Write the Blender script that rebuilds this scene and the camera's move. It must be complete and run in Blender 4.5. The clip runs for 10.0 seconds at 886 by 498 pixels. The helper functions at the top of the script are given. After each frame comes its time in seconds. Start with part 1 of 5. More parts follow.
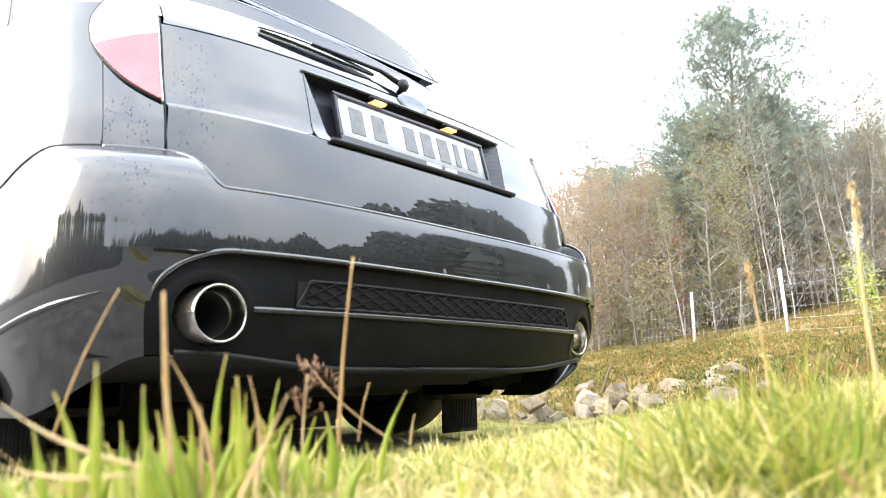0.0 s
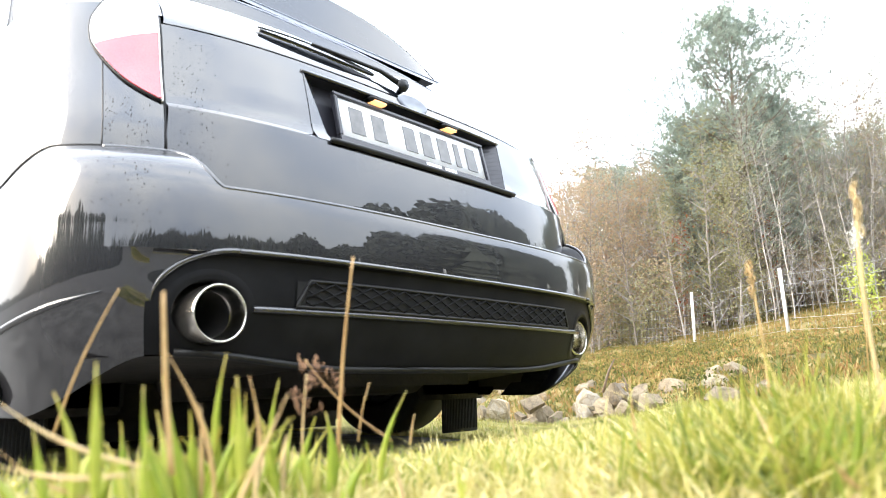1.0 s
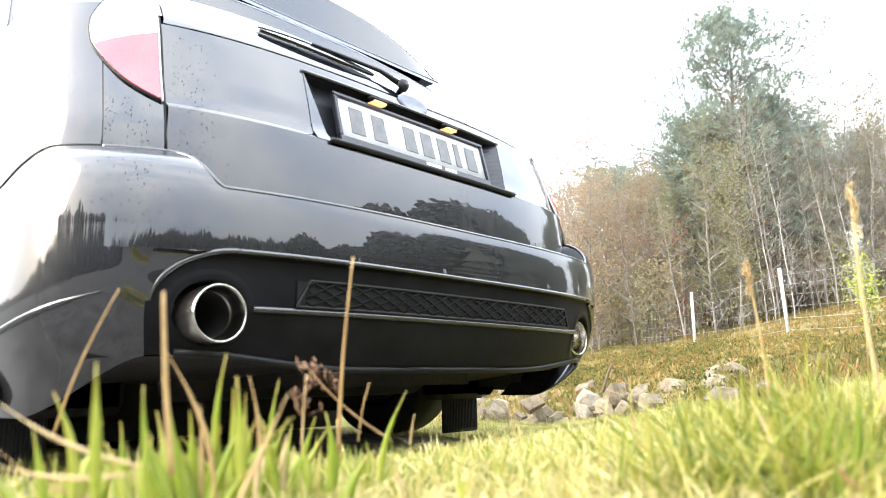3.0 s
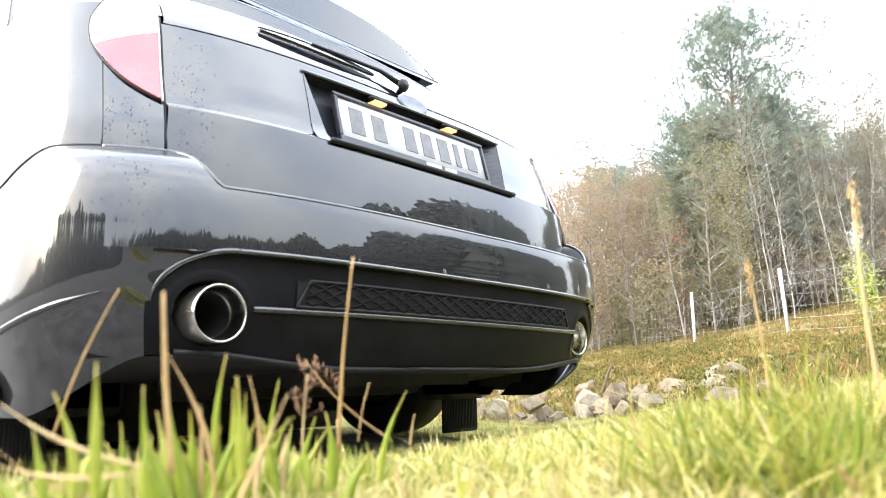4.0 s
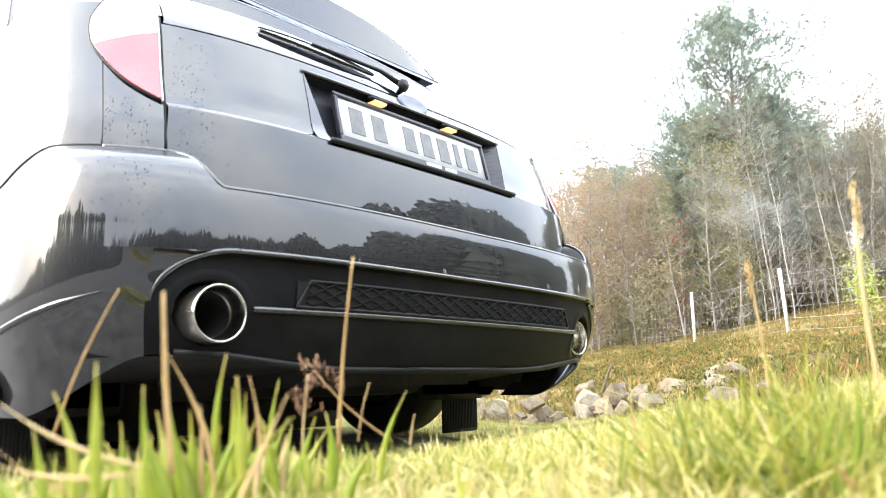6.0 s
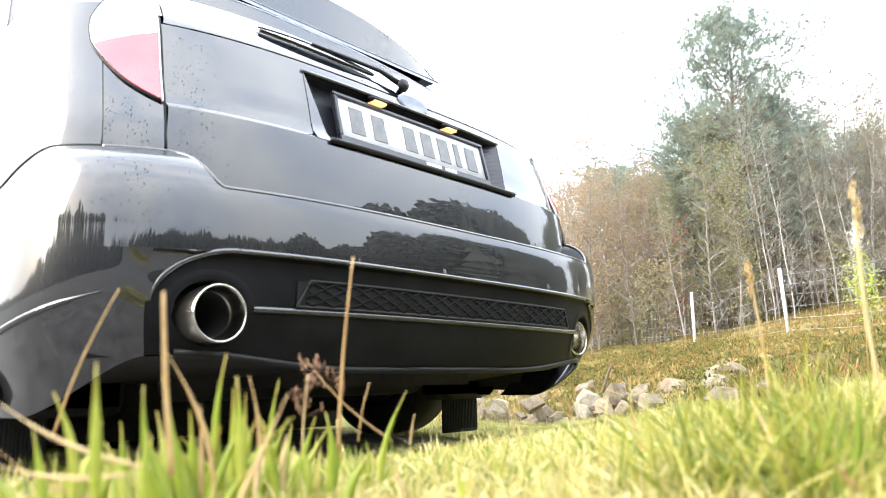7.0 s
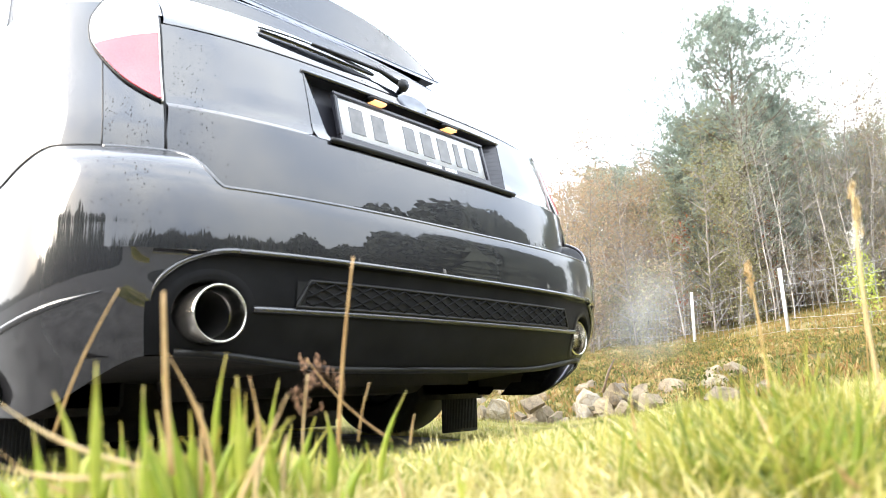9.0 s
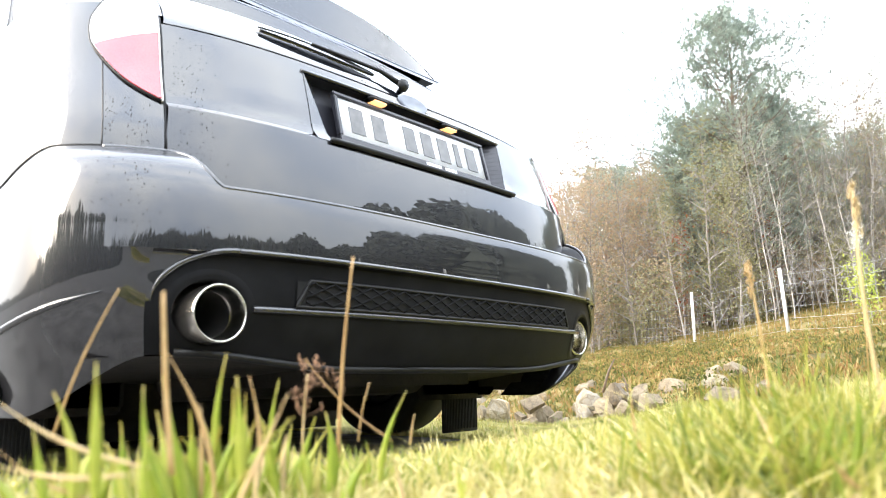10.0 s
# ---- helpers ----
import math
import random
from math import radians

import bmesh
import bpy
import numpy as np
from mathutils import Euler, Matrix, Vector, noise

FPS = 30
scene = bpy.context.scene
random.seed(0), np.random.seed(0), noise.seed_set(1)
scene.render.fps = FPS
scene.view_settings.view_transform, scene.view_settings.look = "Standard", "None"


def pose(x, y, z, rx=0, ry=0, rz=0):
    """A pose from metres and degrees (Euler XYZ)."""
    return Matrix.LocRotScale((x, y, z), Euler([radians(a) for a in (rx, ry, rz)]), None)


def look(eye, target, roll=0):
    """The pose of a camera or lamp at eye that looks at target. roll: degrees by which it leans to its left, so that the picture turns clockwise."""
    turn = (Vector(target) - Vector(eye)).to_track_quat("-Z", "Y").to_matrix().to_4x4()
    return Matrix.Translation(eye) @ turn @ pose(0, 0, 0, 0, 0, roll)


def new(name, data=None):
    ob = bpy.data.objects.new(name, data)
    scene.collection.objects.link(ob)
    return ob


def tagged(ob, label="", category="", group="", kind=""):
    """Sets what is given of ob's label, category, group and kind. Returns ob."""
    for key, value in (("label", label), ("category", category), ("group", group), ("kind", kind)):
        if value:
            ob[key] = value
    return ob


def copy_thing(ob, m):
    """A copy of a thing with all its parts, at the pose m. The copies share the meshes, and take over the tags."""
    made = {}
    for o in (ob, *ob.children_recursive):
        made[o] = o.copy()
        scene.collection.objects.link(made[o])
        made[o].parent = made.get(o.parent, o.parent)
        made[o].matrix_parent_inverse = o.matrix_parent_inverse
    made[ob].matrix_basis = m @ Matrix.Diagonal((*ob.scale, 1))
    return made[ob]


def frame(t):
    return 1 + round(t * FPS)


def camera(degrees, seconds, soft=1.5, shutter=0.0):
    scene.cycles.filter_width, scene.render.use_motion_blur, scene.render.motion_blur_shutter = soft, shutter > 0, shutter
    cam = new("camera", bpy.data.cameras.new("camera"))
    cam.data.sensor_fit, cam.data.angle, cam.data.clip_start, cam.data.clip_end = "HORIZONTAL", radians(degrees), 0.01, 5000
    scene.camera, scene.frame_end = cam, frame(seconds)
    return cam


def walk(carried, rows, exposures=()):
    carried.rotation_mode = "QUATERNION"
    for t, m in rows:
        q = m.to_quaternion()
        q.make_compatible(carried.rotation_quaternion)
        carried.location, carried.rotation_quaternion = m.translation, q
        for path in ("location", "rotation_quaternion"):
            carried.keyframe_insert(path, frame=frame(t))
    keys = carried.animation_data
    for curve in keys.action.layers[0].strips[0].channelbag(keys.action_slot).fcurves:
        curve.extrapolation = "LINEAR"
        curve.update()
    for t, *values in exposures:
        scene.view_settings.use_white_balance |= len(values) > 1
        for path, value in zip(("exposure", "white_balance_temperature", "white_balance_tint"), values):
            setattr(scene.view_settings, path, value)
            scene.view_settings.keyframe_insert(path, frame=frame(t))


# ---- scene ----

# ================= camera =================
cam = camera(65.0, 10.0, soft=0.9)
EYE = Vector((-1.2157, -1.0858, 0.2012))
FWD = Vector((0.72636891, 0.66169433, 0.18587312))
SHOT = look(EYE, EYE + FWD, roll=-0.94)
cam.data.dof.use_dof, cam.data.dof.focus_distance, cam.data.dof.aperture_fstop = True, 4.0, 7.5
walk(cam, [(0.0, SHOT), (10.0, SHOT)], exposures=[(0.0, 0.1), (10.0, 0.1)])

# ================= world and sun =================
SUN_WAY = Vector((-0.79, 0.40, 0.46)).normalized()      # towards the hazy sun
world = bpy.data.worlds.new("hazy_autumn_sky")
scene.world = world
world.use_nodes = True
wn, wl = world.node_tree.nodes, world.node_tree.links
wn.clear()
sky = wn.new("ShaderNodeTexSky")
sky.sky_type = "NISHITA"
sky.sun_disc = False
sky.sun_elevation = math.asin(SUN_WAY.z)
sky.sun_rotation = math.atan2(SUN_WAY.x, SUN_WAY.y)
sky.dust_density = 8.0
sky.air_density = 1.0
sky.altitude = 100
bg_sky = wn.new("ShaderNodeBackground")
bg_sky.inputs["Strength"].default_value = 0.15
wl.new(sky.outputs[0], bg_sky.inputs[0])
# the even white cloud veil that covers the whole sky
bg_veil = wn.new("ShaderNodeBackground")
# thin cloud: brighter and greyer parts
wtc = wn.new("ShaderNodeTexCoord")
wno = wn.new("ShaderNodeTexNoise")
wno.inputs["Scale"].default_value, wno.inputs["Detail"].default_value = 2.6, 5
wl.new(wtc.outputs["Generated"], wno.inputs["Vector"])
wra = wn.new("ShaderNodeValToRGB")
wra.color_ramp.elements[0].position, wra.color_ramp.elements[0].color = 0.30, (0.54, 0.63, 0.79, 1)
wra.color_ramp.elements[1].position, wra.color_ramp.elements[1].color = 0.68, (0.95, 0.98, 1.0, 1)
wl.new(wno.outputs["Fac"], wra.inputs[0])
# an overcast dome is brighter overhead than at the horizon
wse = wn.new("ShaderNodeSeparateXYZ")
wl.new(wtc.outputs["Generated"], wse.inputs[0])
wgr = wn.new("ShaderNodeMapRange")
wgr.inputs["From Min"].default_value, wgr.inputs["From Max"].default_value = 0.0, 0.8
wgr.inputs["To Min"].default_value, wgr.inputs["To Max"].default_value = 0.46, 1.22
wl.new(wse.outputs["Z"], wgr.inputs["Value"])
wmu = wn.new("ShaderNodeVectorMath")
wmu.operation = "SCALE"
wl.new(wra.outputs[0], wmu.inputs[0])
wl.new(wgr.outputs[0], wmu.inputs["Scale"])
wl.new(wmu.outputs[0], bg_veil.inputs["Color"])
bg_veil.inputs["Strength"].default_value = 4.9
add = wn.new("ShaderNodeAddShader")
wout = wn.new("ShaderNodeOutputWorld")
wl.new(bg_sky.outputs[0], add.inputs[0])
wl.new(bg_veil.outputs[0], add.inputs[1])
wl.new(add.outputs[0], wout.inputs[0])

sun = new("sun", bpy.data.lights.new("sun", "SUN"))
sun.data.energy = 4.5
sun.data.angle = radians(42)
sun.data.color = (1.0, 0.94, 0.84)
sun.matrix_world = look(SUN_WAY * 40, (0, 0, 0))


# ================= materials =================
def ramp_node(nt, stops):
    r = nt.nodes.new("ShaderNodeValToRGB")
    els = r.color_ramp.elements
    while len(els) < len(stops):
        els.new(0.5)
    for e, (p, col) in zip(els, stops):
        e.position, e.color = p, (*col, 1)
    return r


def plain(name, stops, scale=8.0, rough=0.6, metal=0.0, bump=0.0, fine=60.0, coat=0.0, coat_rough=0.03,
          rough_var=0.1, use="noise", spec=0.5, trans=0.0, crack=0.0, coat_ior=1.5, tip=False):
    """A surface with colour that varies at two scales, uneven gloss and fine relief."""
    m = bpy.data.materials.new(name)
    m.use_nodes = True
    nt = m.node_tree
    b = nt.nodes["Principled BSDF"]
    tc = nt.nodes.new("ShaderNodeTexCoord")
    n1 = nt.nodes.new("ShaderNodeTexNoise")
    n1.inputs["Scale"].default_value, n1.inputs["Detail"].default_value = scale, 6
    n2 = nt.nodes.new("ShaderNodeTexNoise")
    n2.inputs["Scale"].default_value, n2.inputs["Detail"].default_value = fine, 3
    nt.links.new(tc.outputs["Object"], n1.inputs["Vector"])
    nt.links.new(tc.outputs["Object"], n2.inputs["Vector"])
    mix = nt.nodes.new("ShaderNodeMath")
    mix.operation = "MULTIPLY_ADD"
    mix.inputs[1].default_value = 0.35
    nt.links.new(n2.outputs["Fac"], mix.inputs[0])
    if use == "island":
        g = nt.nodes.new("ShaderNodeNewGeometry")
        patch = nt.nodes.new("ShaderNodeMath")
        patch.operation = "MULTIPLY_ADD"
        patch.inputs[1].default_value, patch.inputs[2].default_value = 1.1, -0.52
        nt.links.new(n1.outputs["Fac"], patch.inputs[0])
        sc = nt.nodes.new("ShaderNodeMath")
        sc.operation = "MULTIPLY_ADD"
        sc.inputs[1].default_value = 0.7
        nt.links.new(patch.outputs[0], sc.inputs[2])
        nt.links.new(g.outputs["Random Per Island"], sc.inputs[0])
        nt.links.new(sc.outputs[0], mix.inputs[2])
    elif use == "object":
        g = nt.nodes.new("ShaderNodeObjectInfo")
        av = nt.nodes.new("ShaderNodeMath")
        av.operation = "MULTIPLY_ADD"
        av.inputs[1].default_value = 0.45
        sb = nt.nodes.new("ShaderNodeMath")
        sb.operation = "MULTIPLY_ADD"
        sb.inputs[1].default_value, sb.inputs[2].default_value = 0.8, -0.22
        nt.links.new(n1.outputs["Fac"], sb.inputs[0])
        nt.links.new(g.outputs["Random"], av.inputs[0])
        nt.links.new(sb.outputs[0], av.inputs[2])
        nt.links.new(av.outputs[0], mix.inputs[2])
    else:
        sb = nt.nodes.new("ShaderNodeMath")
        sb.operation = "MULTIPLY_ADD"
        sb.inputs[1].default_value, sb.inputs[2].default_value = 1.5, -0.42
        nt.links.new(n1.outputs["Fac"], sb.inputs[0])
        nt.links.new(sb.outputs[0], mix.inputs[2])
    r = ramp_node(nt, stops)
    nt.links.new(mix.outputs[0], r.inputs[0])
    nt.links.new(r.outputs[0], b.inputs["Base Color"])
    rv = nt.nodes.new("ShaderNodeMath")
    rv.operation = "MULTIPLY_ADD"
    rv.inputs[1].default_value, rv.inputs[2].default_value = rough_var, rough - rough_var / 2
    nt.links.new(n1.outputs["Fac"], rv.inputs[0])
    nt.links.new(rv.outputs[0], b.inputs["Roughness"])
    b.inputs["Metallic"].default_value = metal
    b.inputs["Specular IOR Level"].default_value = spec
    b.inputs["Coat Weight"].default_value = coat
    b.inputs["Coat Roughness"].default_value = coat_rough
    b.inputs["Coat IOR"].default_value = coat_ior
    if bump:
        bp = nt.nodes.new("ShaderNodeBump")
        bp.inputs["Strength"].default_value = bump
        bp.inputs["Distance"].default_value = 0.01
        nt.links.new(n2.outputs["Fac"], bp.inputs["Height"])
        nt.links.new(bp.outputs[0], b.inputs["Normal"])
    if tip:
        sx = nt.nodes.new("ShaderNodeSeparateXYZ")
        nt.links.new(tc.outputs["Generated"], sx.inputs[0])
        wob = nt.nodes.new("ShaderNodeMath")
        wob.operation = "MULTIPLY_ADD"
        wob.inputs[1].default_value = 0.35
        nt.links.new(n2.outputs["Fac"], wob.inputs[0])
        nt.links.new(sx.outputs["Z"], wob.inputs[2])
        hi = nt.nodes.new("ShaderNodeMath")
        hi.operation = "MULTIPLY_ADD"
        hi.inputs[1].default_value, hi.inputs[2].default_value = 2.2, -2.05
        hi.use_clamp = True
        nt.links.new(wob.outputs[0], hi.inputs[0])
        mt = nt.nodes.new("ShaderNodeMix")
        mt.data_type = "RGBA"
        mt.inputs["B"].default_value = (0.42, 0.24, 0.08, 1)
        nt.links.new(hi.outputs[0], mt.inputs["Factor"])
        nt.links.new(r.outputs[0], mt.inputs["A"])
        nt.links.new(mt.outputs["Result"], b.inputs["Base Color"])
        r = mt
    if crack:
        # dark joints between split faces
        vo = nt.nodes.new("ShaderNodeTexVoronoi")
        vo.feature = "DISTANCE_TO_EDGE"
        vo.inputs["Scale"].default_value = crack
        nt.links.new(tc.outputs["Object"], vo.inputs["Vector"])
        cr = ramp_node(nt, [(0.0, (0.25, 0.22, 0.2)), (0.05, (1, 1, 1))])
        nt.links.new(vo.outputs["Distance"], cr.inputs[0])
        mu = nt.nodes.new("ShaderNodeMix")
        mu.data_type, mu.blend_type = "RGBA", "MULTIPLY"
        mu.inputs["Factor"].default_value = 0.5
        nt.links.new(r.outputs[0], mu.inputs["A"])
        nt.links.new(cr.outputs[0], mu.inputs["B"])
        nt.links.new(mu.outputs["Result"], b.inputs["Base Color"])
    if trans:
        # light that shines through a thin leaf or blade
        t = nt.nodes.new("ShaderNodeBsdfTranslucent")
        mx = nt.nodes.new("ShaderNodeMixShader")
        mx.inputs[0].default_value = trans
        nt.links.new(r.outputs['Result' if tip else 'Color'], t.inputs[0])
        nt.links.new(b.outputs[0], mx.inputs[1])
        nt.links.new(t.outputs[0], mx.inputs[2])
        nt.links.new(mx.outputs[0], nt.nodes["Material Output"].inputs[0])
    return m


def glow(name, col, strength):
    m = bpy.data.materials.new(name)
    m.use_nodes = True
    b = m.node_tree.nodes["Principled BSDF"]
    b.inputs["Base Color"].default_value = (*col, 1)
    b.inputs["Emission Color"].default_value = (*col, 1)
    b.inputs["Emission Strength"].default_value = strength
    return m


M_PAINT = plain("black_car_paint", [(0.2, (0.010, 0.010, 0.0115)), (0.8, (0.016, 0.016, 0.018))], 3, 0.30, 0.0,
                coat=1.0, coat_rough=0.012, rough_var=0.08, fine=900, coat_ior=1.80, spec=0.16)
M_PLASTIC = plain("black_plastic", [(0.2, (0.003, 0.003, 0.003)), (0.8, (0.007, 0.0065, 0.006))], 14, 0.45, spec=0.35, bump=0.08, fine=700)
M_SATIN = plain("satin_black_valance", [(0.2, (0.007, 0.007, 0.0075)), (0.8, (0.013, 0.013, 0.0135))], 12, 0.40, bump=0.03, fine=500, spec=0.06)
M_RUBBER = plain("dusty_rubber", [(0.2, (0.006, 0.006, 0.006)), (0.8, (0.018, 0.017, 0.016))], 20, 0.75, bump=0.2, fine=200)
M_UNDER = plain("dirty_underbody", [(0.2, (0.006, 0.005, 0.004)), (0.8, (0.026, 0.021, 0.016))], 6, 0.85, bump=0.3, fine=60)
M_STEEL = plain("brushed_exhaust_steel", [(0.2, (0.50, 0.47, 0.42)), (0.8, (0.68, 0.65, 0.60))], 18, 0.22, 1.0, bump=0.04, fine=300)
# soot in the pipe bores, and painted shade behind the grille mesh
M_SOOT_AND_SLOT_SHADE = plain("soot_and_slot_shade", [(0.2, (0.002, 0.002, 0.002)), (0.8, (0.007, 0.006, 0.005))], 30, 0.9)
M_WIPER = plain("weathered_wiper", [(0.2, (0.13, 0.145, 0.18)), (0.8, (0.21, 0.23, 0.27))], 30, 0.35)
M_RECESS = plain("grey_black_recess", [(0.2, (0.020, 0.020, 0.026)), (0.8, (0.034, 0.034, 0.042))], 16, 0.35)
M_PLATE = plain("white_plate", [(0.2, (0.74, 0.75, 0.76)), (0.8, (0.82, 0.83, 0.84))], 14, 0.35, rough_var=0.1)
M_INK = plain("black_ink", [(0.2, (0.10, 0.10, 0.10)), (0.8, (0.16, 0.16, 0.16))], 40, 0.45)
M_RED = plain("red_lens", [(0.2, (0.46, 0.04, 0.05)), (0.8, (0.58, 0.07, 0.08))], 6, 0.15, coat=1.0, bump=0.12, fine=260)
M_CLEAR = plain("clear_lens", [(0.2, (0.70, 0.66, 0.66)), (0.8, (0.82, 0.78, 0.78))], 6, 0.12, coat=1.0)
M_TINT = plain("tinted_glass", [(0.2, (0.006, 0.007, 0.009)), (0.8, (0.010, 0.012, 0.015))], 4, 0.04, coat=1.0, coat_rough=0.0, rough_var=0.02)
M_BULB = glow("plate_bulb", (1.0, 0.50, 0.20), 1.7)
M_WATER = plain("water_drop", [(0.2, (0.008, 0.008, 0.009)), (0.8, (0.012, 0.012, 0.014))], 20, 0.25)
M_GROUND = plain("turf_soil", [(0.15, (0.06, 0.054, 0.02)), (0.45, (0.19, 0.17, 0.05)), (0.75, (0.32, 0.28, 0.10))], 5, 0.95, bump=0.8, fine=70, spec=0.1)
M_BANK = plain("moorland", [(0.15, (0.075, 0.060, 0.030)), (0.45, (0.15, 0.125, 0.05)), (0.8, (0.24, 0.18, 0.08))], 1.3, 0.95, bump=0.9, fine=22, spec=0.1)
# gravel tone that also stands for the car's shadow on the ground
M_GRAVEL = plain("darkened_gravel", [(0.2, (0.075, 0.074, 0.071)), (0.8, (0.18, 0.174, 0.165))], 9, 0.95, bump=0.7, fine=55, spec=0.05)
M_FAR = plain("far_moor", [(0.2, (0.018, 0.018, 0.012)), (0.8, (0.04, 0.036, 0.022))], 0.2, 0.95, fine=3, spec=0.05)
M_GRASS = plain("autumn_grass", [(0.0, (0.07, 0.12, 0.012)), (0.25, (0.17, 0.225, 0.03)), (0.5, (0.33, 0.33, 0.06)), (0.75, (0.48, 0.41, 0.13)), (0.97, (0.58, 0.50, 0.26))],
                5, 0.45, use="island", fine=40, trans=0.45)
M_TUFT = plain("green_tuft", [(0.0, (0.045, 0.075, 0.007)), (0.3, (0.13, 0.17, 0.018)), (0.6, (0.28, 0.275, 0.042)), (0.9, (0.50, 0.42, 0.14))], 5, 0.45, use="island", fine=40, trans=0.4)
M_BLADE = plain("green_blade", [(0.1, (0.16, 0.235, 0.025)), (0.5, (0.30, 0.375, 0.045)), (0.85, (0.44, 0.45, 0.10)), (1.0, (0.45, 0.30, 0.08))], 22, 0.4, use="object", fine=160, trans=0.45, tip=True)
M_STRAW = plain("dry_straw", [(0.1, (0.30, 0.17, 0.06)), (0.5, (0.46, 0.31, 0.14)), (0.9, (0.62, 0.50, 0.28))], 14, 0.6, use="object", fine=160, trans=0.25)
M_FLUFF = plain("white_fluff", [(0.2, (0.75, 0.75, 0.72)), (0.8, (0.85, 0.85, 0.82))], 40, 0.8, trans=0.3)
M_THATCH = plain("pale_thatch", [(0.0, (0.22, 0.20, 0.05)), (0.4, (0.40, 0.34, 0.11)), (0.9, (0.62, 0.54, 0.28))], 6, 0.6, use="island", trans=0.3)
M_SEED = plain("brown_seed", [(0.1, (0.10, 0.045, 0.02)), (0.9, (0.30, 0.17, 0.09))], 40, 0.7, use="island")
M_ROCK = plain("weathered_granite", [(0.15, (0.075, 0.065, 0.052)), (0.42, (0.17, 0.135, 0.09)), (0.7, (0.235, 0.195, 0.13)), (0.9, (0.27, 0.245, 0.20))],
               2.5, 0.9, bump=0.9, fine=14, use="object", crack=1.6)
M_HEATH = plain("heather_and_moss", [(0.05, (0.04, 0.06, 0.012)), (0.3, (0.10, 0.115, 0.02)), (0.5, (0.20, 0.165, 0.04)), (0.72, (0.24, 0.125, 0.045)), (0.97, (0.36, 0.28, 0.11))],
                1.2, 0.8, use="island", fine=5, trans=0.3)
M_MOSS = plain("dark_moss", [(0.0, (0.025, 0.035, 0.008)), (0.4, (0.075, 0.085, 0.016)), (0.75, (0.17, 0.145, 0.03)), (0.95, (0.20, 0.10, 0.04))], 1.0, 0.85, use="island", fine=6, trans=0.25)
M_BARK = plain("birch_bark", [(0.2, (0.06, 0.05, 0.045)), (0.5, (0.20, 0.175, 0.155)), (0.85, (0.42, 0.39, 0.36))], 2.5, 0.85, bump=0.4, fine=30, use="object")
# twig colour lifted: haze before the bright sky is mixed into it
M_TWIG = plain("haze_paled_twigs", [(0.2, (0.17, 0.155, 0.15)), (0.8, (0.36, 0.33, 0.32))], 3, 0.9)
M_PBARK = plain("pine_bark", [(0.2, (0.09, 0.065, 0.05)), (0.8, (0.22, 0.16, 0.115))], 4, 0.9, bump=0.8, fine=18)
# needle tones lifted too, pale haze put into the base colour
M_NEEDLE = plain("haze_paled_needles", [(0.0, (0.13, 0.17, 0.145)), (0.5, (0.24, 0.30, 0.255)), (0.9, (0.34, 0.39, 0.31))], 2, 0.6, use="island", fine=20, trans=0.45)
M_LEAF = plain("autumn_leaves", [(0.0, (0.24, 0.16, 0.10)), (0.4, (0.36, 0.25, 0.16)), (0.7, (0.42, 0.32, 0.20)), (0.95, (0.30, 0.28, 0.15))], 1, 0.7, use="island", trans=0.4)
M_OLIVE = plain("olive_leaves", [(0.0, (0.14, 0.155, 0.075)), (0.5, (0.25, 0.245, 0.125)), (0.9, (0.36, 0.31, 0.17))], 1, 0.7, use="island", trans=0.4)
M_LIME = plain("lime_leaves", [(0.0, (0.22, 0.30, 0.04)), (0.9, (0.42, 0.45, 0.08))], 1, 0.6, use="island", trans=0.45)
M_RUST = plain("rust_red_leaves", [(0.0, (0.22, 0.05, 0.025)), (0.9, (0.36, 0.12, 0.05))], 1, 0.6, use="island", trans=0.4)
M_SPRUCE = plain("dark_spruce", [(0.0, (0.035, 0.045, 0.035)), (0.9, (0.085, 0.095, 0.075))], 1, 0.85, use="island")
M_POST = plain("pale_post", [(0.2, (0.42, 0.42, 0.41)), (0.8, (0.62, 0.62, 0.60))], 8, 0.6)
M_WIRE = plain("galvanised_wire", [(0.2, (0.32, 0.33, 0.34)), (0.8, (0.46, 0.47, 0.48))], 20, 0.5, 0.4)



